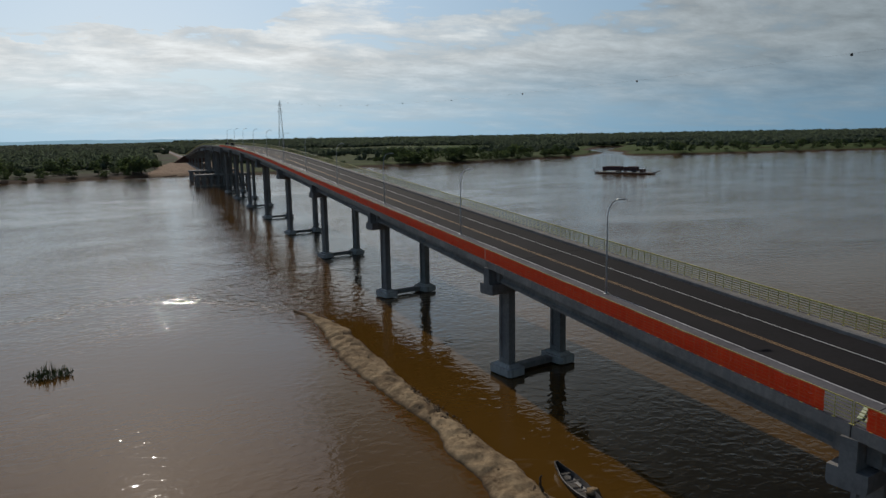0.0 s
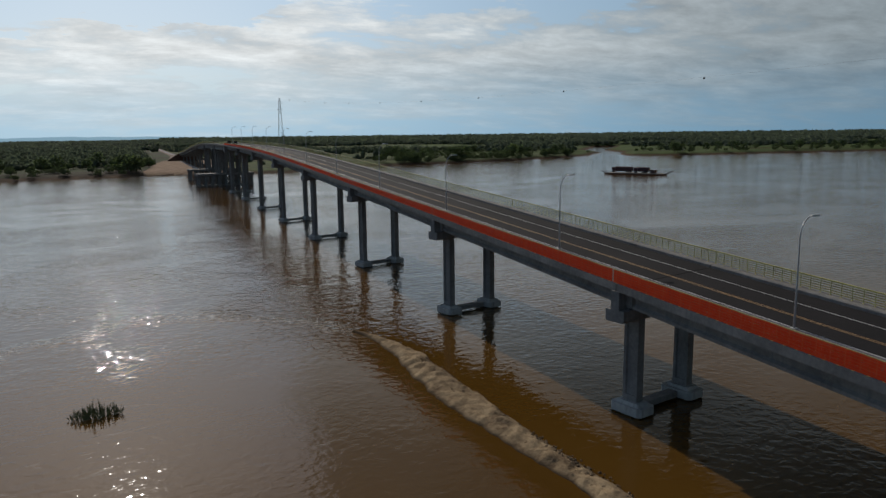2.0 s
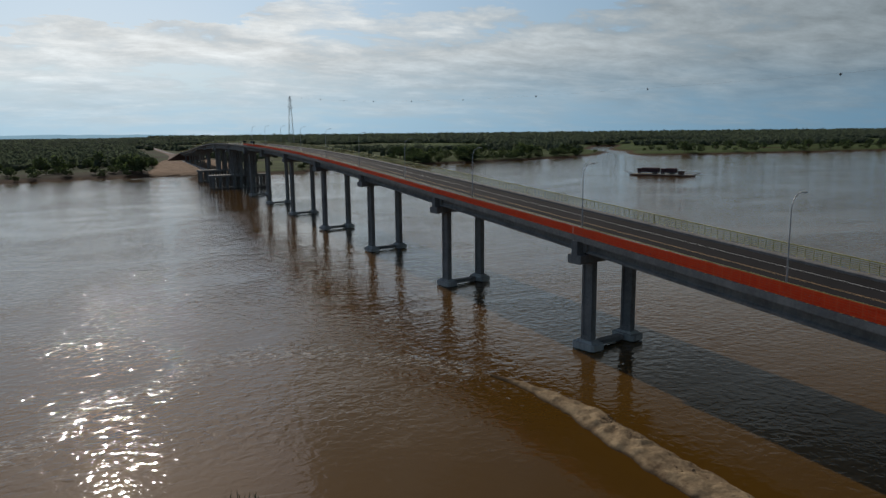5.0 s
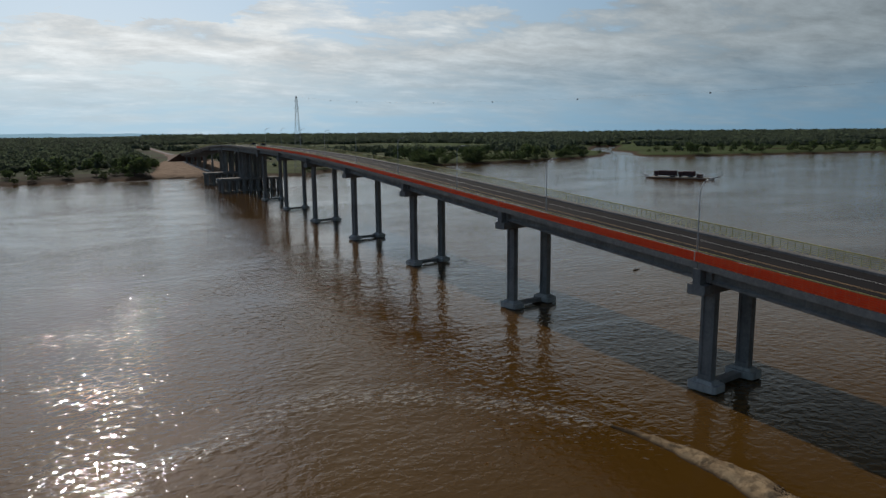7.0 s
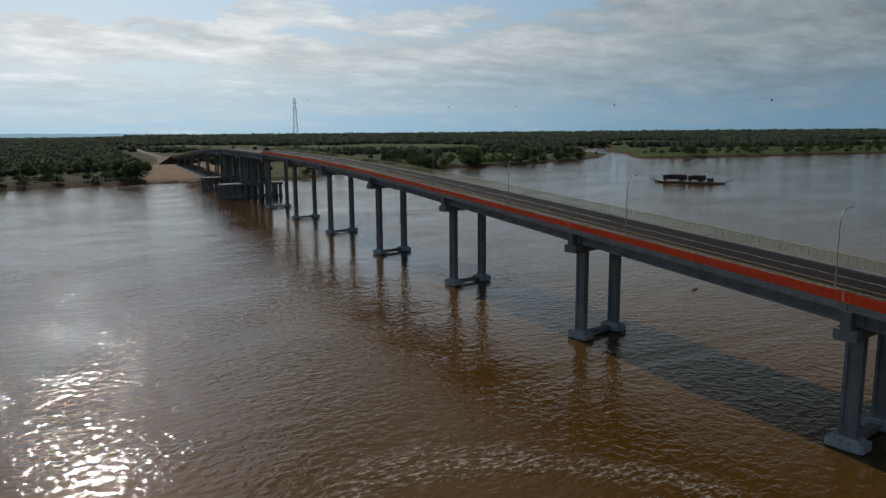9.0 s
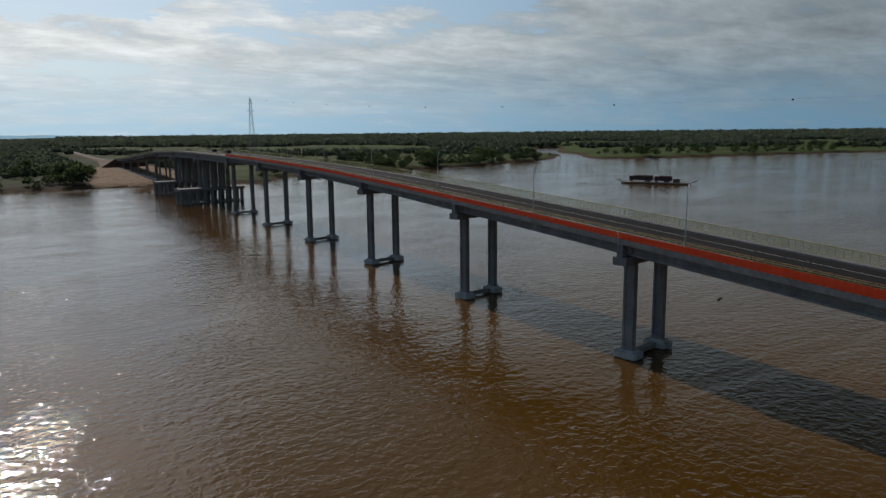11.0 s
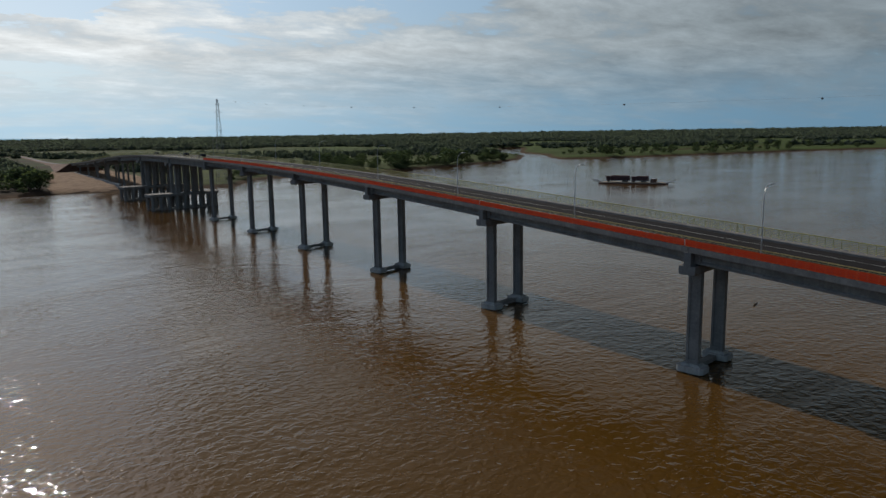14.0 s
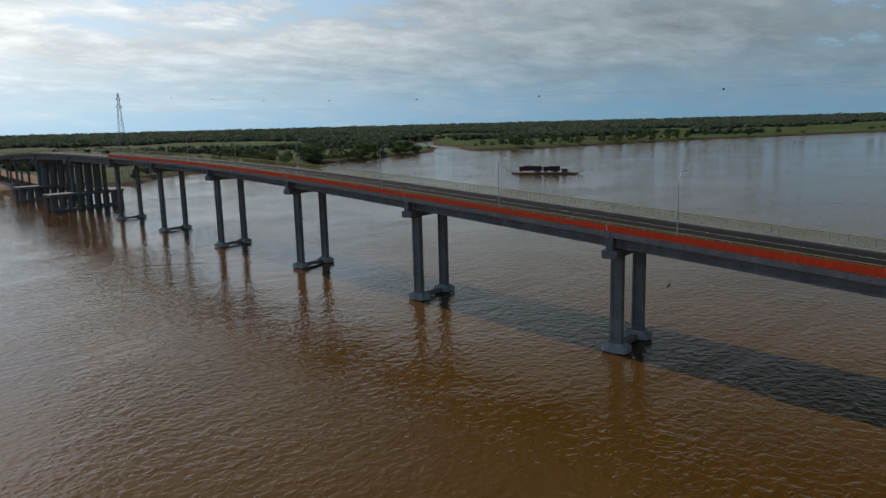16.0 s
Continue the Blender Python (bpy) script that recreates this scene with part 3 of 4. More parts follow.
def creek_depth(x, y):
    d = 1e9
    for (ax, ay, aw), (bx, by, bw) in zip(CREEK, CREEK[1:]):
        vx, vy = bx - ax, by - ay
        t = min(1.0, max(0.0, ((x - ax) * vx + (y - ay) * vy) / (vx * vx + vy * vy)))
        d = min(d, math.hypot(x - ax - t * vx, y - ay - t * vy) - (aw + (bw - aw) * t))
    for px, py, pw in POOL:
        d = min(d, math.hypot((x - px) / 2.2, (y - py)) - pw * 0.5)
    return d


def land_z(x, y):
    ridge = 5.0 * noise.noise(Vector((x * 0.03, y * 0.01, 3.0))) + 2.5 * noise.noise(Vector((x * 0.11, y * 0.05, 7.0)))
    d = y - float(np.interp(x, SX, SY)) + ridge
    near = -128.0 - y + ridge
    d = max(d, near)
    if d > -30 and 350 < x < 1100 and 540 < y < 960:
        d = min(d, creek_depth(x, y) + ridge * 0.5)
    if d < 0:
        return max(-2.5, d * 0.15 - 0.05)
    up = 2.4 * (1 - math.exp(-d / 7.0)) + 0.9 * min(1.0, d / 120.0)
    return 0.02 + up + 0.35 * noise.noise(Vector((x * 0.02, y * 0.02, 0.0))) * min(1.0, d / 10)


def graded(points):
    out = []
    for (a, b, step) in points:
        n = max(1, round((b - a) / step))
        out += [a + (b - a) * i / n for i in range(n)]
    return out + [points[-1][1]]


def grid_mesh(name, xs, ys, fz, mat, keep=None):
    verts = [(x, y, fz(x, y)) for y in ys for x in xs]
    nx = len(xs)
    faces = []
    for j in range(len(ys) - 1):
        for i in range(nx - 1):
            q = (j * nx + i, j * nx + i + 1, (j + 1) * nx + i + 1, (j + 1) * nx + i)
            if keep is None or keep([verts[k] for k in q]):
                faces.append(q)
    me = bpy.data.meshes.new(name)
    me.from_pydata(verts, [], faces)
    me.materials.append(mat)
    me.polygons.foreach_set("use_smooth", [True] * len(me.polygons))
    return new(name, me)


xs = graded([(-4900, -900, 250), (-900, -240, 40), (-240, 900, 6), (900, 1500, 25), (1500, 4900, 200)])
ys = graded([(-4900, -400, 500), (-400, -110, 30), (-110, 340, 90), (340, 400, 12), (400, 720, 5), (720, 1000, 14), (1000, 4900, 160)])
tagged(grid_mesh("ground", xs, ys, land_z, LAND), "flat grassy river plain with muddy banks", "ground", kind="structure")
tagged(grid_mesh("water", graded([(-4900, 4900, 700)]), graded([(-4900, 4900, 700)]), lambda x, y: WATER_Z, WATER),
       "wide muddy brown river with small ripples", "river", kind="structure")

# bare earth where the works were, on the far bank beside the bridge
def earth_z(x, y):
    return land_z(x, y) + 0.10 + 0.8 * max(0.0, noise.noise(Vector((x * 0.08, y * 0.05, 5.0))))


EARTH_EDGE_Y = (440, 462, 500, 560, 600, 660)
EARTH_EDGE_X = (-30, -31, -26, -23, -18, -9)
tagged(grid_mesh("bare_earth_bank", graded([(-40, 30, 2.0)]), graded([(440, 660, 3.0)]), earth_z, EARTH,
                 lambda q: all(v[2] > 0.25 for v in q) and q[0][0] > np.interp(q[0][1], EARTH_EDGE_Y, EARTH_EDGE_X) + 2 * noise.noise(Vector((0, q[0][1] * 0.1, 1)))),
       "bare sandy earth on the far bank under the bridge", "ground", kind="structure")


def sand_spit():
    line = [(38.0, -13.6, 0.15), (36.0, -12.9, 0.5), (31.0, -11.5, 0.95), (26.0, -11.1, 1.5), (20.0, -11.2, 1.75), (12.0, -11.4, 1.95), (6.0, -11.1, 1.7),
            (0.0, -10.75, 1.4), (-8.0, -9.9, 1.15), (-14.0, -10.0, 1.7), (-20.0, -9.9, 1.75), (-30.0, -9.3, 1.9), (-60.0, -8.0, 2.4), (-100.0, -6.0, 3.0)]
    line = line[::-1]
    ly, lx, lw = zip(*line)
    ny, nx = 700, 30
    verts, faces = [], []
    for j in range(ny + 1):
        y = -100 + 138.0 * (j / ny) ** 0.75
        cx, w = np.interp(y, ly, lx), np.interp(y, ly, lw)
        cx += 0.35 * noise.noise(Vector((0, y * 0.25, 1))) + 0.15 * noise.noise(Vector((0, y * 0.9, 2)))
        for i in range(nx + 1):
            u = -1.25 + 2.5 * i / nx
            ww = w * (1 + 0.25 * noise.noise(Vector((u, y * 0.35, 4))))
            x = cx + u * ww
            lump = noise.noise(Vector((x * 0.9, y * 0.9, 0))) * 0.26 - abs(noise.noise(Vector((x * 2.6, y * 2.6, 3)))) * 0.20 * min(1.0, max(0.0, 0.6 + 1.6 * noise.noise(Vector((x * 0.3, y * 0.3, 6))))) + noise.noise(Vector((x * 6, y * 6, 9))) * 0.05
            k = max(0.0, 1 - (u * 0.9) ** 2)
            z = -0.2 + (0.40 + 0.34 * min(1.0, w / 1.6)) * k ** 0.6 + lump * 1.1 * k * min(1.0, w / 1.2)
            verts.append((x, y, z))
    for j in range(ny):
        for i in range(nx):
            a = j * (nx + 1) + i
            faces.append((a, a + 1, a + nx + 2, a + nx + 1))
    me = bpy.data.meshes.new("sand_spit")
    me.from_pydata(verts, [], faces)
    me.materials.append(SAND)
    me.polygons.foreach_set("use_smooth", [True] * len(faces))
    tagged(new("sand_spit", me), "narrow lumpy spit of pale dredged sand in the river", "sand bank", kind="structure")


sand_spit()


def sand_clods():
    """Crumbled dark lumps of wet sand thrown up along the ridge of the spit."""
    ly, lx = (-100, -60, -30, -20, -14, -8, 0, 6, 12, 20, 26, 31), (-6.0, -8.0, -9.3, -9.9, -10.0, -9.9, -10.75, -11.1, -11.4, -11.2, -11.1, -11.5)
    r3 = np.random.RandomState(5)
    ico = bmesh.new()
    bmesh.ops.create_icosphere(ico, subdivisions=1, radius=1.0)
    base, tri = np.array([v.co for v in ico.verts]), np.array([[v.index for v in f.verts] for f in ico.faces])
    ico.free()
    vs, fs, off, n = [], [], 0, 0
    while n < 1500:
        y = r3.uniform(-40, 24)
        if noise.noise(Vector((y * 0.22, 3.3, 0))) < -0.12 and y > 8:
            continue
        x = float(np.interp(y, ly, lx)) + 0.55 + r3.randn() * 0.45
        if abs(x - float(np.interp(y, ly, lx))) > 1.5:
            continue
        r = 0.04 + 0.12 * r3.rand() ** 2.4
        v = base * (1 + 0.6 * (r3.rand(len(base), 1) - 0.5)) * np.array([r, r, r * 0.8]) + np.array([x, y, 0.33 + 0.12 * r3.rand() - 0.12 * abs(x - float(np.interp(y, ly, lx)))])
        vs.append(v)
        fs.append(tri + off)
        off += len(base)
        n += 1
    me = bpy.data.meshes.new("sand_clods")
    me.from_pydata(np.concatenate(vs).tolist(), [], np.concatenate(fs).tolist())
    me.materials.append(CLODS)
    tagged(new("sand_clods", me), "dark crumbled clods of wet sand along the spit", "sand clods", kind="stuff")


CLODS = mottled("wet_sand_clods", (0.11, 0.072, 0.044), (0.27, 0.195, 0.12), 1.4, 0.95, 6.0, 0.02)
sand_clods()

# approach embankment and the road across the plain
def embankment():
    bm = bmesh.new()
    rings = []
    for y in steps(640, 1000, 20) + steps(1200, 4800, 400):
        z = deck_z(y) - 0.4
        g = 1.5
        run = (z - g) * 1.6
        f = min(1.0, max(0.0, (y - 660) / 140))
        a, b = X0 - 0.4 + 3.4 * f + bend(y), X1 + 0.4 - 3.6 * f + bend(y)
        rings.append([bm.verts.new(p) for p in ((a - run, y, g), (a, y, z), (b, y, z), (b + run, y, g))])
    for a, b in zip(rings, rings[1:]):
        for i in range(3):
            bm.faces.new((a[i], a[i + 1], b[i + 1], b[i]))
    bm.faces.new(rings[0][::-1])
    bmesh.ops.recalc_face_normals(bm, faces=bm.faces)
    tagged(finish("embankment", bm, EMBANK), "reddish earth embankment carrying the approach road", "embankment", kind="structure")
    ys = steps(645, 1000, 20) + steps(1200, 4800, 400)
    tagged(finish("road", sweep(bmesh.new(), [(4.2, -0.25), (7.6, -0.25), (7.6, -0.5), (4.2, -0.5)], ys), SIDEWALK), "pale straight approach road across the plain", "road", kind="structure")


embankment()

# far blue hills, low on the horizon
def hills():
    bm = bmesh.new()
    prev = None
    for i in range(121):
        a = radians(-50 + i)
        d = 4850
        h = 30 + 22 * noise.noise(Vector((i * 0.16, 0, 0))) + 9 * noise.noise(Vector((i * 0.5, 4, 0)))
        h *= max(0.15, min(1.0, (18 - (-50 + i)) / 20)) if -50 + i > -2 else 1.0
        lo, hi = bm.verts.new((d * math.sin(a), d * math.cos(a), 0)), bm.verts.new((d * math.sin(a) * 1.005, d * math.cos(a) * 1.005, max(2, h)))
        if prev:
            bm.faces.new((prev[0], lo, hi, prev[1]))
        prev = (lo, hi)
    tagged(finish("backdrop", bm, HILLS), "low blue hills along the horizon, haze painted in as a glow", "hills", kind="structure")


hills()

# ---------------- the bridge ----------------
for a, b in zip(JOINTS, JOINTS[1:]):
    build_span(a, b, 2.1 if 300 < (a + b) / 2 < 430 else 1.4)
build_span(-118.2, PIER_Y[0])
for y in PIER_Y:
    build_pier(y)
for y in MAIN_Y:
    build_river_pier(y)
for y in LAND_Y:
    build_land_pier(y, land_z(6.0, y))


# railings: posts, rails, and the orange mesh on one side
def post_mesh(r):
    bm = bmesh.new()
    box(bm, (-r, -r, 0.0), (r, r, 1.16), 0.005)
    box(bm, (-0.10, -0.08, 0.0), (0.10, 0.08, 0.02))
    me = bpy.data.meshes.new("post")
    bm.to_mesh(me)
    bm.free()
    me.materials.append(RAIL_YELLOW)
    return me


POST, POST_SLIM = post_mesh(0.024), post_mesh(0.017)


def build_railing(x, y0, y1):
    side = "near the orange safety mesh" if x < 5 else "along the open roadside"
    th = thing("railing", (0, 0, 0), f"yellow painted steel railing {side}", "railing", "railings of the bridge")
    sk = SKEW * (x - PIVOT)
    a, b = y0 + 0.06, y1 - 0.06
    n = round((b - a) / 0.95)
    for i in range(n + 1):
        y = a + (b - a) * i / n + sk
        share("post", POST if x > 5 else POST_SLIM, th, pose(x + bend(y), y, deck_z(y)))
    ys = steps(a, b, 5)
    for z, r in ((1.14, 0.03), (0.95, 0.016), (0.76, 0.016), (0.57, 0.016), (0.38, 0.016), (0.19, 0.016)):
        r *= 1.8 if x > 5 else 0.9
        part("rail", sweep(bmesh.new(), [(x - r, z - r), (x + r, z - r), (x + r, z + r), (x - r, z + r)], ys), RAIL_YELLOW, th)
    return th


def build_mesh_fence(x, y0, y1):
    """Plastic mesh tied to the railing in lengths: a net of thin strips."""
    th = thing("safety_mesh", (0, 0, 0), "orange-red plastic safety mesh tied along the railing", "safety mesh", "safety meshes on the railing")
    ends = steps(y0 + 0.08, y1 - 0.08, 4.0)
    seed = round(y0)

    def top(y):
        return float(np.interp(y, (10, 90), (1.10, 0.74))) + 0.05 * noise.noise(Vector((y * 0.5, seed, 0)))
    for a, b in zip(ends, ends[1:]):
        bm = bmesh.new()
        ys = steps(a, b, 0.25)
        for f0, f1 in [(k / 9, k / 9 + (0.106 if k % 3 else 0.109)) for k in range(9)]:
            prev = None
            for y in ys:
                w = x + bend(y) + 0.03 * noise.noise(Vector((y * 1.7, f0 * 3, seed)))
                lo, hi = bm.verts.new((w, y, deck_z(y) + 0.04 + f0 * top(y))), bm.verts.new((w, y, deck_z(y) + 0.04 + f1 * top(y)))
                if prev:
                    bm.faces.new((prev[0], lo, hi, prev[1]))
                prev = (lo, hi)
        n = round((b - a) / 0.4)
        for i in range(n):
            y = a + (b - a) * (i + 0.5) / n
            z = deck_z(y) + 0.04
            w = x + bend(y) - 0.04
            v = [bm.verts.new(p) for p in ((w, y - 0.06, z), (w, y + 0.06, z), (w, y + 0.06, z + top(y)), (w, y - 0.06, z + top(y)))]
            bm.faces.new(v)
        panel = part("panel", bm, MESH_ORANGE, th)
        # the netting is drawn tight over the rails and posts, which show through as lighter bands
        bm = bmesh.new()
        fs = [v for f in (0.12, 0.30, 0.48, 0.66, 0.84, 0.985) for v in (f - 0.018, f + 0.018)]
        cuts = [a] + [a + (b - a) * (i + 0.5) / 4 + d for i in range(4) for d in (-0.035, 0.035)] + [b]
        net = [[bm.verts.new((x + bend(y) - 0.065, y, deck_z(y) + 0.04 + f * top(y))) for f in fs] for y in cuts]
        for i in range(len(cuts) - 1):
            for k in range(len(fs) - 1):
                if i % 2 or k % 2 == 0:
                    bm.faces.new((net[i][k], net[i + 1][k], net[i + 1][k + 1], net[i][k + 1]))
        part("band", bm, MESH_LIGHT, panel, "lighter orange bands where the mesh is stretched over the rails")
    return th


ENDS = [-118.2] + JOINTS
# planks laid over the joint where the mesh is still open
for i in range(5):
    y = -40.1 + 0.42 * i
    bm = box(bmesh.new(), (-0.95, -0.12, 0.0), (0.95, 0.12, 0.045), 0.008)
    ob = finish("plank", bm, WOOD_PALE)
    ob.matrix_basis = pose(0.35, y, deck_z(y) + 0.001, 0, 0, 28)
    tagged(ob, "pale greenish timber plank lying on the sidewalk", "plank", "planks over the joint")
for a, b in zip(ENDS, ENDS[1:]):
    build_railing(X0 + 0.12, a, b)
    build_railing(X1 - 0.12, a, b)
    if b < 300:
        build_mesh_fence(X0 + 0.06, a + (1.0 if -50 < a < -30 else 0.0), b - (1.2 if -50 < b < -30 else 0.0))


def build_lamp():
    th = thing("street_lamp", (0, 0, 0), "tall grey steel street lamp with a curved arm", "street lamp", "street lamps on the bridge")
    part("base_plate", box(bmesh.new(), (-0.2, -0.2, 0), (0.2, 0.2, 0.04), 0.01), STEEL, th)
    bm = bmesh.new()
    rod(bm, (0, 0, 0.03), (0, 0, 6.25), 0.075, 0.045, 10)
    part("pole", bm, STEEL, th)
    bm = bmesh.new()
    pts = [(0, 0, 6.2)] + [(1.05 * (1 - math.cos(a)), 0, 6.2 + 1.45 * math.sin(a)) for a in [radians(12 * k) for k in range(1, 8)]]
    for a, b in zip(pts, pts[1:]):
        rod(bm, a, b, 0.04, 0.035, 8)
    part("arm", bm, STEEL, th)
    bm = bmesh.new()
    x, z = pts[-1][0], pts[-1][2]
    prism(bm, [(x - 0.1, -0.1), (x + 0.5, -0.17), (x + 0.75, -0.12), (x + 0.75, 0.12), (x + 0.5, 0.17), (x - 0.1, 0.1)], z - 0.05, z + 0.06, 0.85)
    part("lamp_head", bm, STEEL, th, "flat grey lamp head")
    return th


lamp = build_lamp()
LAMP_X, LAMP_Y0, LAMP_STEP = 2.25, 74.0, 29.3
for k in range(-4, 8):
    y = LAMP_Y0 + LAMP_STEP * k
    m = pose(LAMP_X + bend(y), y, deck_z(y))
    if k == -4:
        lamp.matrix_basis = m
    else:
        copy_thing(lamp, m)


# ---------------- tower and power line ----------------
def build_tower(x, y, z0, top):
    th = thing("lattice_tower", (x, y, z0), "tall slender steel lattice power line tower", "lattice tower")
    h = top - z0
    def half(f):
        return 2.3 * (1 - f) + 0.3
    corners = ((-1, -1), (1, -1), (1, 1), (-1, 1))
    for sx, sy in corners:
        bm = bmesh.new()
        for i in range(12):
            f0, f1 = i / 12, (i + 1) / 12
            rod(bm, (sx * half(f0), sy * half(f0), h * f0), (sx * half(f1), sy * half(f1), h * f1), 0.085, n=4)
        part("leg", bm, LATTICE, th)
    for k in range(4):
        (ax, ay), (bx, by) = corners[k], corners[(k + 1) % 4]
        for i in range(12):
            f0, f1 = i / 12, (i + 1) / 12
            if i % 2:
                ax2, ay2, bx2, by2 = bx, by, ax, ay
            else:
                ax2, ay2, bx2, by2 = ax, ay, bx, by
            bm = bmesh.new()
            rod(bm, (ax2 * half(f0), ay2 * half(f0), h * f0), (bx2 * half(f1), by2 * half(f1), h * f1), 0.05, n=4)
            part("brace", bm, LATTICE, th)
            bm = bmesh.new()
            rod(bm, (ax * half(f0), ay * half(f0), h * f0), (bx * half(f0), by * half(f0), h * f0), 0.045, n=4)
            part("strut", bm, LATTICE, th)
    for f, w in ((0.93, 1.3), (0.84, 1.7)):
        bm = bmesh.new()
        rod(bm, (-w, 0, h * f), (w, 0, h * f), 0.08, n=4)
        for s in (-1, 1):
            rod(bm, (s * w, 0, h * f), (s * half(f), 0, h * f + 1.3), 0.09, n=4)
        part("cross_arm", bm, LATTICE, th)
    return th


TOWER = (57.0, 444.0)
TOWER_TOP = 49.5
build_tower(*TOWER, land_z(*TOWER), TOWER_TOP)


def cable_z(y):
    return 33.9 + 9.3e-5 * (y - 40.0) ** 2


def cable_x(y):
    return 54.8 + 0.005 * y


def power_line():
    bm = bmesh.new()
    ys = steps(-420, TOWER[1] - 0.5, 20)
    for a, b in zip(ys, ys[1:]):
        rod(bm, (cable_x(a), a, cable_z(a)), (cable_x(b), b, cable_z(b)), 0.008, n=4, caps=False)
    tagged(finish("power_cable", bm, LATTICE), "thin sagging power cable crossing the river", "power cable")
    ball = bmesh.new()
    bmesh.ops.create_icosphere(ball, subdivisions=2, radius=0.2)
    ball_ob = finish("marker_ball", ball, DARK, smooth=True)
    tagged(ball_ob, "dark round warning ball clamped on the power cable", "marker ball", "warning balls on the power cable")
    for k in range(-3, 10):
        y = 7.0 + 45.0 * k
        m = pose(cable_x(y), y, cable_z(y) - 0.15)
        if k == -3:
            ball_ob.matrix_basis = m
        else:
            copy_thing(ball_ob, m)


power_line()


# ---------------- boats and floating things ----------------
def hull_mesh(length, beam, depth, sheer):
    bm = bmesh.new()
    rings = []
    n = 15
    for i in range(n):
        f = i / (n - 1)
        w = beam / 2 * max(0.04, math.sin(math.pi * min(1, 0.06 + 0.90 * f)) ** 0.6) * (1.0 if f > 0.3 else 0.55 + 1.5 * f)
        lift = sheer * (2 * f - 1) ** 2
        rings.append([bm.verts.new(p) for p in ((-w, f * length, depth + lift), (-w * 0.8, f * length, 0.35 * depth + lift * 0.8), (-w * 0.35, f * length, lift * 0.7), (w * 0.35, f * length, lift * 0.7),
                                                (w * 0.8, f * length, 0.35 * depth + lift * 0.8), (w, f * length, depth + lift))])
    for a, b in zip(rings, rings[1:]):
        for k in range(5):
            bm.faces.new((a[k], b[k], b[k + 1], a[k + 1]))
    bm.faces.new(rings[0])
    bm.faces.new(rings[-1][::-1])
    return bm


def build_boat(x, y, rz):
    th = thing("wooden_boat", (x, y, -0.12), "dark tarred wooden river boat beside the sand spit", "boat", rz=rz)
    ob = part("hull", hull_mesh(6.6, 1.4, 0.52, 0.30), WOOD_BOAT, th)
    sol = ob.modifiers.new("thickness", "SOLIDIFY")
    sol.thickness = 0.05
    for f in (1.4, 2.6, 4.0, 5.4):
        part("thwart", box(bmesh.new(), (-0.52, f - 0.11, 0.42), (0.52, f + 0.11, 0.46), 0.01), WOOD_BOAT, th, "dark plank seat")
    part("floor_board", box(bmesh.new(), (-0.25, 0.9, 0.12), (0.25, 5.8, 0.16), 0.01), WOOD_BOAT, th)
    return th


build_boat(-5.7, -19.3, 176)
bm = bmesh.new()
for k in range(7):
    rod(bm, (0.1 * math.sin(k), 0.1 * math.cos(k * 2), 0.2 * k), (0.1 * math.sin(k + 1), 0.1 * math.cos(k * 2 + 2), 0.2 * k + 0.2), 0.12 - 0.008 * k, 0.115 - 0.008 * k, 8)
stump = finish("mooring_post", bm, BARK)
stump.matrix_basis = pose(-8.7, -22.3, 0.1)
tagged(stump, "crooked dark wooden mooring post in the sand", "mooring post")


def build_bundle(x, y, z):
    bm = bmesh.new()
    bmesh.ops.create_icosphere(bm, subdivisions=3, radius=0.5)
    for v in bm.verts:
        v.co *= 1 + 0.25 * noise.noise(v.co * 3)
        v.co.z *= 0.6
    ob = finish("cargo_sack", bm, SAND, smooth=True)
    ob.matrix_basis = pose(x, y, z)
    return tagged(ob, "full pale sack lying in the boat", "sack")


build_bundle(-5.35, -23.6, 0.2)


def leaf_blade(bm, base, tip, w):
    base, tip = Vector(base), Vector(tip)
    side = (tip - base).cross(Vector((random.uniform(-1, 1), random.uniform(-1, 1), 0.3))).normalized() * w
    mid = (base + tip) / 2 + Vector((0, 0, 0.08))
    v = [bm.verts.new(p) for p in (base, mid - side, tip, mid + side)]
    bm.faces.new(v)


def floating_plant(x, y, sx, sy, h, n):
    th = thing("floating_plant", (x, y, 0), "dark green clump of leafy water plants drifting in the river", "water plant")
    for k in range(3):
        bm = bmesh.new()
        for _ in range(n):
            r, a = math.sqrt(random.random()), random.uniform(0, 2 * math.pi)
            px, py = sx * r * math.cos(a), sy * r * math.sin(a)
            hh = h * random.uniform(0.3, 1.0) * (1.1 - 0.6 * r) * (0.6 + 0.6 * noise.noise(Vector((px, py, k))) + 0.3)
            leaf_blade(bm, (px, py, -0.05), (px + random.uniform(-0.35, 0.35), py + random.uniform(-0.35, 0.35), max(0.12, hh)), random.uniform(0.03, 0.07))
        part("leaves", bm, REED, th)
    return th


floating_plant(-42.8, 20.8, 2.2, 0.8, 1.8, 80)


def build_log(x, y, length, rz):
    bm = bmesh.new()
    for k in range(6):
        rod(bm, (k * length / 6, 0.06 * math.sin(k * 1.7), 0.05), ((k + 1) * length / 6, 0.06 * math.sin((k + 1) * 1.7), 0.05), 0.16 - 0.015 * k, 0.145 - 0.015 * k, 8)
    rod(bm, (length * 0.4, 0, 0.1), (length * 0.55, 0.3, 0.55), 0.06, 0.03, 6)
    ob = finish("driftwood_log", bm, BARK)
    ob.matrix_basis = pose(x, y, 0.0, 0, 0, rz)
    return tagged(ob, "dark driftwood log floating in the river", "driftwood")


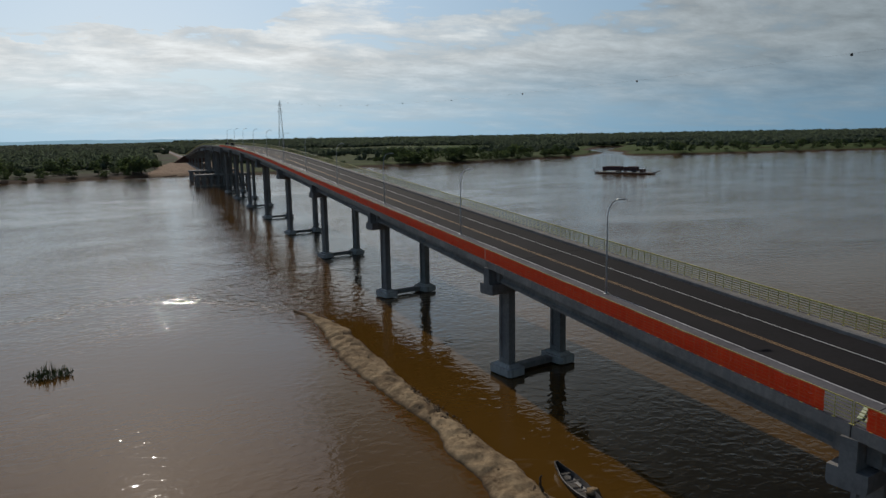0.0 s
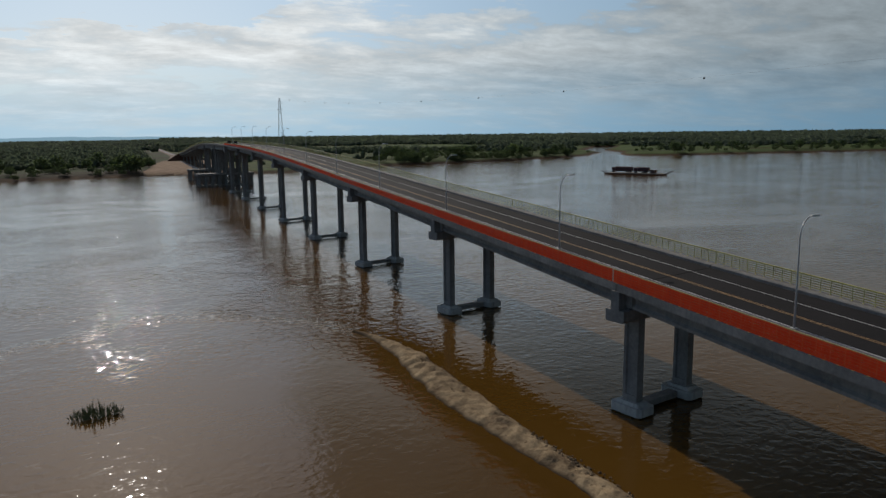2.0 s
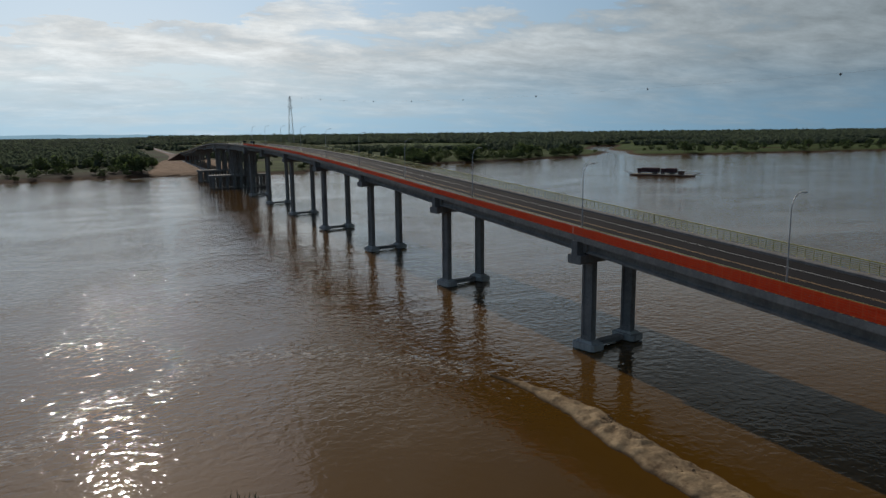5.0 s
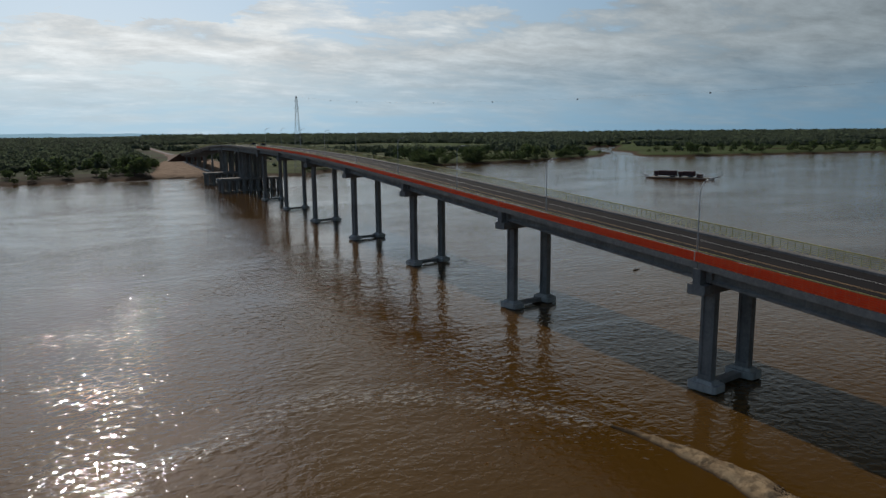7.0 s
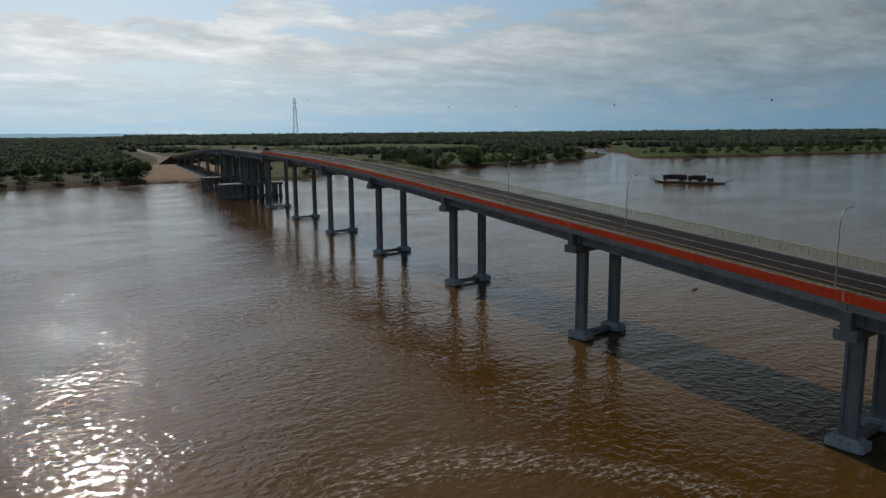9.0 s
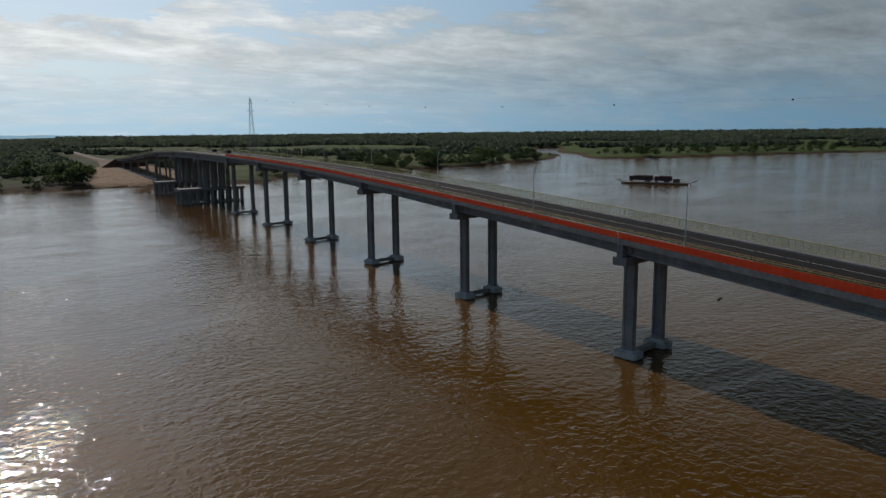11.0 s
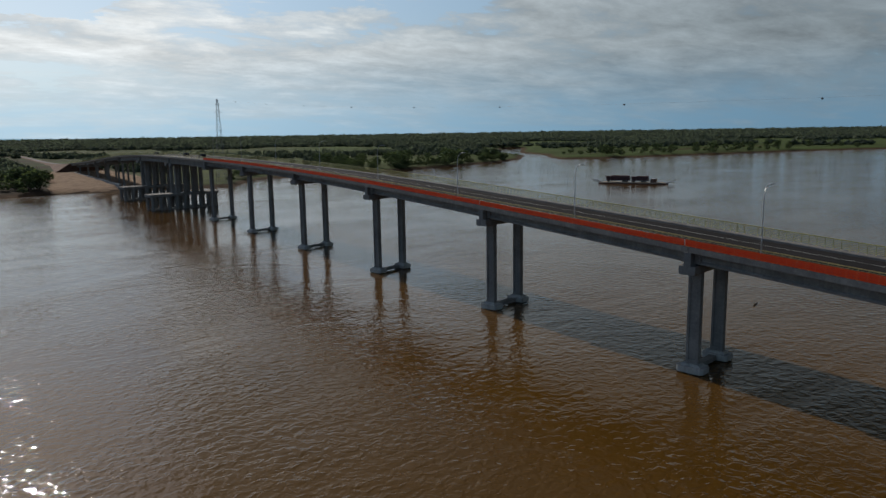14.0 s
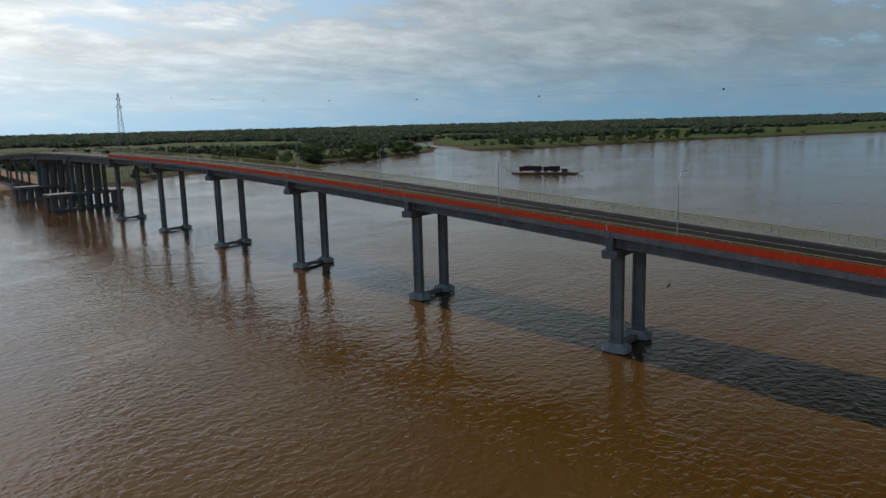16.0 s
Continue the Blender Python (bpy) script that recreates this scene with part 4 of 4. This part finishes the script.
def build_barge(a, b):
    ax, ay = a
    bx, by = b
    L = math.hypot(bx - ax, by - ay)
    rz = math.degrees(math.atan2(by - ay, bx - ax))
    th = thing("ferry_barge", (ax, ay, 0), "rusty flat ferry barge with raised ramps at both ends", "barge", rz=rz)
    bm = bmesh.new()
    x0, x1 = 0.13 * L, 0.86 * L
    pts = [(x0, -4.0), (x1, -4.0), (x1 + 2.0, -3.0), (x1 + 2.0, 3.0), (x1, 4.0), (x0, 4.0), (x0 - 2.0, 3.0), (x0 - 2.0, -3.0)]
    prism(bm, pts, -0.6, 0.6)
    part("hull", bm, RUST, th)
    part("deck", prism(bmesh.new(), [(x0, -3.9), (x1, -3.9), (x1, 3.9), (x0, 3.9)], 0.6, 0.92), WOOD_WORN, th, "worn timber deck")
    for s, xa, xb in ((0, x0 - 2.0, 0.0), (1, x1 + 2.0, L)):
        for yy in (-2.0, 2.0):
            bm = bmesh.new()
            rod(bm, (xa, yy, 0.75), (xb, yy, 2.1), 0.22, 0.18, 6)
            for k in range(5):
                f = k / 4
                rod(bm, (xa + (xb - xa) * f, yy - 0.8, 0.8 + 1.3 * f), (xa + (xb - xa) * f, yy + 0.8, 0.8 + 1.3 * f), 0.1, n=5)
            part("ramp", bm, LATTICE, th)
    for yy in (-3.85, 3.85):
        bm = bmesh.new()
        for k in range(15):
            xx = x0 + (x1 - x0) * k / 14
            rod(bm, (xx, yy, 0.9), (xx, yy, 1.9), 0.05, n=5)
        rod(bm, (x0, yy, 1.9), (x1, yy, 1.9), 0.06, n=5)
        part("rail", bm, LATTICE, th)
    m = th.matrix_basis
    for f0, f1, hh in ((0.17, 0.46, 3.5), (0.485, 0.69, 3.4)):
        tr = thing("covered_truck", (0, 0, 0), "truck with a dark maroon covered load on the barge", "truck", "trucks on the barge")
        tr.matrix_basis = m @ pose(f0 * L, 0, 0.92)
        ll = (f1 - f0) * L
        cab = 2.4
        bm = bmesh.new()
        sec = [(-1.3, 1.2), (1.3, 1.2), (1.3, hh - 0.35), (0.9, hh), (-0.9, hh), (-1.3, hh - 0.35)]
        rr = []
        for i in range(9):
            xx = cab + 0.3 + (ll - cab - 0.4) * i / 8
            rr.append([bm.verts.new((xx, yv, zv + (0.06 if i % 2 else 0.0) * (zv > 2))) for yv, zv in sec])
        for p, q in zip(rr, rr[1:]):
            for i in range(6):
                bm.faces.new((p[i], p[(i + 1) % 6], q[(i + 1) % 6], q[i]))
        bm.faces.new(rr[0]); bm.faces.new(rr[-1][::-1])
        bmesh.ops.recalc_face_normals(bm, faces=bm.faces)
        part("cover", bm, TARP, tr, "dark maroon tarpaulin cover")
        part("chassis", box(bmesh.new(), (0.2, -1.0, 0.75), (ll, 1.0, 1.18), 0.03), DARK, tr)
        cb = part("cab", box(bmesh.new(), (0, -1.2, 0.75), (cab, 1.2, 3.1), 0.18), TARP, tr)
        part("windscreen", box(bmesh.new(), (-0.02, -1.0, 1.9), (0.05, 1.0, 2.7), 0.01), GLASS_DARK, cb)
        for xx in (1.0, ll - 3.2, ll - 1.8):
            for yy in (-1.05, 1.05):
                part("wheel", rod(bmesh.new(), (xx, yy - 0.16, 0.5), (xx, yy + 0.16, 0.5), 0.5, n=14), DARK, tr)
    hut = thing("deck_hut", (0, 0, 0), "small dark cabin on the barge deck", "cabin")
    hut.matrix_basis = m @ pose(0.75 * L, 0, 0.92)
    part("wall", box(bmesh.new(), (-1.3, -1.6, 0), (1.3, 1.6, 1.9), 0.03), RUST, hut)
    part("roof", box(bmesh.new(), (-1.6, -1.9, 1.9), (1.6, 1.9, 2.05), 0.02), LATTICE, hut)
    return th


build_barge((221.0, 311.0), (240.5, 272.0))


def build_car(y, x, heading, mat, label, tall=0.0):
    th = thing("car", (x + bend(y), y, deck_z(y) - ROAD_DROP), label, "car", "cars on the bridge", rz=heading)
    bm = bmesh.new()
    prof = [(-2.15, 0.35), (2.15, 0.35), (2.2, 0.75), (2.0, 0.95), (1.05, 1.02), (0.45, 1.5 + tall), (-1.5, 1.52 + tall), (-2.0, 1.0), (-2.2, 0.9)]
    lo = [bm.verts.new((-0.86, a, b)) for a, b in prof]
    hi = [bm.verts.new((0.86, a, b)) for a, b in prof]
    n = len(prof)
    for i in range(n):
        bm.faces.new((lo[i], lo[(i + 1) % n], hi[(i + 1) % n], hi[i]))
    bm.faces.new(lo[::-1])
    bm.faces.new(hi)
    bmesh.ops.recalc_face_normals(bm, faces=bm.faces)
    bmesh.ops.bevel(bm, geom=list(bm.edges), offset=0.06, segments=2, affect="EDGES")
    body = part("body", bm, mat, th)
    for sx in (-1, 1):
        part("window", prism(bmesh.new(), [(sx * 0.865 - 0.01, -1.4), (sx * 0.865 + 0.01, -1.4), (sx * 0.865 + 0.01, 0.5), (sx * 0.865 - 0.01, 0.5)], 1.05, 1.4 + tall), GLASS_DARK, body)
        for yy in (-1.35, 1.35):
            part("wheel", rod(bmesh.new(), (sx * 0.72, yy, 0.33), (sx * 0.92, yy, 0.33), 0.33, n=16), DARK, th)
    return th


CAR_DARK = mottled("dark_car_paint", (0.015, 0.016, 0.02), (0.03, 0.03, 0.035), 0.5, 0.25, 4.0, 0.0)
CARS = [(312.0, 7.4), (336.0, 7.3), (372.0, 3.6)]
for y, x in CARS:
    build_car(y, x, 0, CAR_DARK, "dark parked car standing on the bridge road", 0.0)

build_log(37.0, 96.2, 2.2, 20)

# pale retaining wall on the far bank, along the bridge
bm = bmesh.new()
for a, b in zip(steps(452, 620, 12), steps(452, 620, 12)[1:]):
    box(bm, (3.0, a + 0.02, 0.5), (4.3, b - 0.02, 3.9 + 0.1 * noise.noise(Vector((a, 0, 0)))), 0.05)
tagged(finish("retaining_wall", bm, CONCRETE_PALE), "long low pale concrete wall on the far bank", "wall", kind="structure")


# ---------------- trees and woods ----------------
def clump(bm, c, r, squash=0.75, seed=0):
    t = bmesh.new()
    bmesh.ops.create_icosphere(t, subdivisions=1, radius=1.0)
    for v in t.verts:
        n = noise.noise(v.co * 1.7 + Vector((seed, seed * 0.7, 0)))
        v.co = Vector(c) + Vector((v.co.x * r, v.co.y * r, v.co.z * r * squash)) * (1 + 0.45 * n)
    merge(bm, t)


def build_tree(height, spread, seed, tall_trunk=0.3):
    rnd = random.Random(seed)
    th = thing("tree", (0, 0, 0), "dark green broad-crowned tree on the river bank", "tree", "trees on the banks")
    bm = bmesh.new()
    th_h = height * tall_trunk
    rod(bm, (0, 0, -0.3), (0.1, 0, th_h), 0.05 * height * 0.6, 0.03 * height * 0.6, 7)
    limbs = []
    for k in range(6):
        a = k * 1.05 + rnd.uniform(-0.3, 0.3)
        e = (spread * 0.55 * math.cos(a), spread * 0.55 * math.sin(a), height * rnd.uniform(0.55, 0.8))
        rod(bm, (0.1, 0, th_h * rnd.uniform(0.7, 1.0)), e, 0.016 * height, 0.006 * height, 5)
        limbs.append(e)
    part("trunk", bm, BARK, th, "grey-brown trunk and limbs")
    bm = bmesh.new()
    for k in range(46):
        a, r = rnd.uniform(0, 6.283), math.sqrt(rnd.random())
        z = rnd.uniform(0.30, 1.0)
        dome = math.sqrt(max(0.05, 1 - ((z - 0.55) / 0.5) ** 2))
        c = (spread * 0.85 * r * dome * math.cos(a), spread * 0.85 * r * dome * math.sin(a), height * z * rnd.uniform(0.86, 1.0))
        clump(bm, c, rnd.uniform(0.10, 0.20) * spread, 0.7, seed * 3.1 + k)
    # loose leaf sprays round the outline
    for k in range(160):
        a, r = rnd.uniform(0, 6.283), rnd.uniform(0.7, 1.05)
        z = rnd.uniform(0.32, 1.02)
        dome = math.sqrt(max(0.05, 1 - ((z - 0.55) / 0.5) ** 2))
        c = Vector((spread * 0.92 * r * dome * math.cos(a), spread * 0.92 * r * dome * math.sin(a), height * z))
        s = 0.09 * spread
        v = [bm.verts.new(c + Vector((rnd.uniform(-s, s), rnd.uniform(-s, s), rnd.uniform(-s, s)))) for _ in range(3)]
        bm.faces.new(v)
    part("crown", bm, LEAF, th)
    return th


rnd = random.Random(7)
KINDS = [(9.5, 5.0, 0.30), (7.0, 4.4, 0.25), (11.0, 5.6, 0.32), (5.0, 3.6, 0.15), (3.2, 2.8, 0.08), (8.0, 3.4, 0.28)]
protos = [build_tree(h, s, 11 + i, t) for i, (h, s, t) in enumerate(KINDS)]
used = [False] * len(protos)


def plant(kind, x, y):
    z = land_z(x, y)
    if z < 0.6:
        return
    m = pose(x, y, z - 0.15, 0, 0, rnd.uniform(0, 360))
    if used[kind]:
        copy_thing(protos[kind], m)
    else:
        used[kind] = True
        protos[kind].matrix_basis = m


def scatter(n, xr, back, kinds):
    """Trees over a stretch of bank: back metres from the shoreline."""
    for _ in range(n):
        x = rnd.uniform(*xr)
        plant(rnd.choice(kinds), x, float(np.interp(x, SX, SY)) + rnd.uniform(*back))


scatter(52, (-240, -40), (2, 34), (3, 4, 4, 4))
scatter(34, (-230, -42), (42, 110), (0, 1, 2, 5, 3))
scatter(8, (-48, -33), (8, 40), (0, 2, 1))
scatter(4, (-36, -24), (60, 150), (1, 3))
scatter(14, (60, 165), (9, 30), (3, 4, 3, 1))
scatter(56, (165, 390), (1, 14), (3, 4, 3, 1))
scatter(44, (170, 330), (10, 70), (0, 1, 2, 2, 5, 3))
scatter(14, (330, 390), (6, 40), (3, 1, 4, 0))
scatter(58, (430, 820), (3, 75), (3, 1, 0, 2, 4))
scatter(14, (820, 1300), (8, 60), (1, 0, 3))


def far_woods():
    """The wooded plain to the horizon: low rounded crowns, thinner over the fields."""
    r2 = np.random.RandomState(3)
    ico = bmesh.new()
    bmesh.ops.create_icosphere(ico, subdivisions=1, radius=1.0)
    base = np.array([v.co for v in ico.verts])
    tri = np.array([[v.index for v in f.verts] for f in ico.faces])
    ico.free()
    vs, fs, off = [], [], 0
    count = 0
    while count < 56000:
        ang = radians(r2.uniform(-42, 88))
        d = 500 * (4700 / 500) ** (r2.rand() ** 0.8)
        x, y = -30 + d * math.sin(ang), d * math.cos(ang)
        behind = y - float(np.interp(x, SX, SY))
        if behind < (95 if x < -20 else 70):
            continue
        if (-20 < x < 32 and y < 800) or (3 < x < 19 and y < 3000):
            continue
        field = noise.noise(Vector((x * 0.004, y * 0.003, 8.0))) + 0.5 * noise.noise(Vector((x * 0.012, y * 0.008, 2.0)))
        limit = (-0.16 if d < 1100 else -0.02) if x > -20 and d < 1700 else 0.6
        if 60 < x < 190 and y < 800:
            limit = -0.35
        if x > 400 and y < 720:
            limit = -0.15
        if field > limit or (x > -20 and d < 1100 and r2.rand() > 0.45):
            continue
        if d < 1300 and (land_z(x, y) < 1.0 or (x > 350 and y < 960 and creek_depth(x, y) < 30)):
            continue
        w = max(3.0, d * 0.0044) * r2.uniform(0.5, 1.5)
        h = r2.uniform(3.0, 9.0) * (0.8 if x < -20 else 1.0) * (1 + (1.6 if x > 150 else 0.5) * (d / 4700) ** 2)
        jit = 1 + 0.7 * (r2.rand(len(base), 1) - 0.5)
        size = np.array([w, w, h * 0.5])
        at = np.array([x, y, 2.4 + h * 0.45])
        vs.append(base * jit * size * 0.8 + at)
        fs.append(tri + off)
        off += len(base)
        # sprays of leaves that break up the outline
        k = 12
        way = r2.randn(k, 3)
        way /= np.linalg.norm(way, axis=1, keepdims=True)
        way[:, 2] = np.abs(way[:, 2]) * 1.0
        centre = way * size * r2.uniform(0.75, 1.15, (k, 1)) + at
        leafs = centre[:, None, :] + r2.uniform(-1, 1, (k, 3, 3)) * np.array([w * 0.34, w * 0.34, h * 0.16])
        vs.append(leafs.reshape(-1, 3))
        fs.append(np.arange(3 * k).reshape(k, 3) + off)
        off += 3 * k
        count += 1
    me = bpy.data.meshes.new("far_woods")
    me.from_pydata(np.concatenate(vs).tolist(), [], np.concatenate(fs).tolist())
    me.materials.append(LEAF_FAR_HAZED)
    tagged(new("far_woods", me), "dense dark green woodland stretching to the horizon", "woods", kind="stuff")


far_woods()
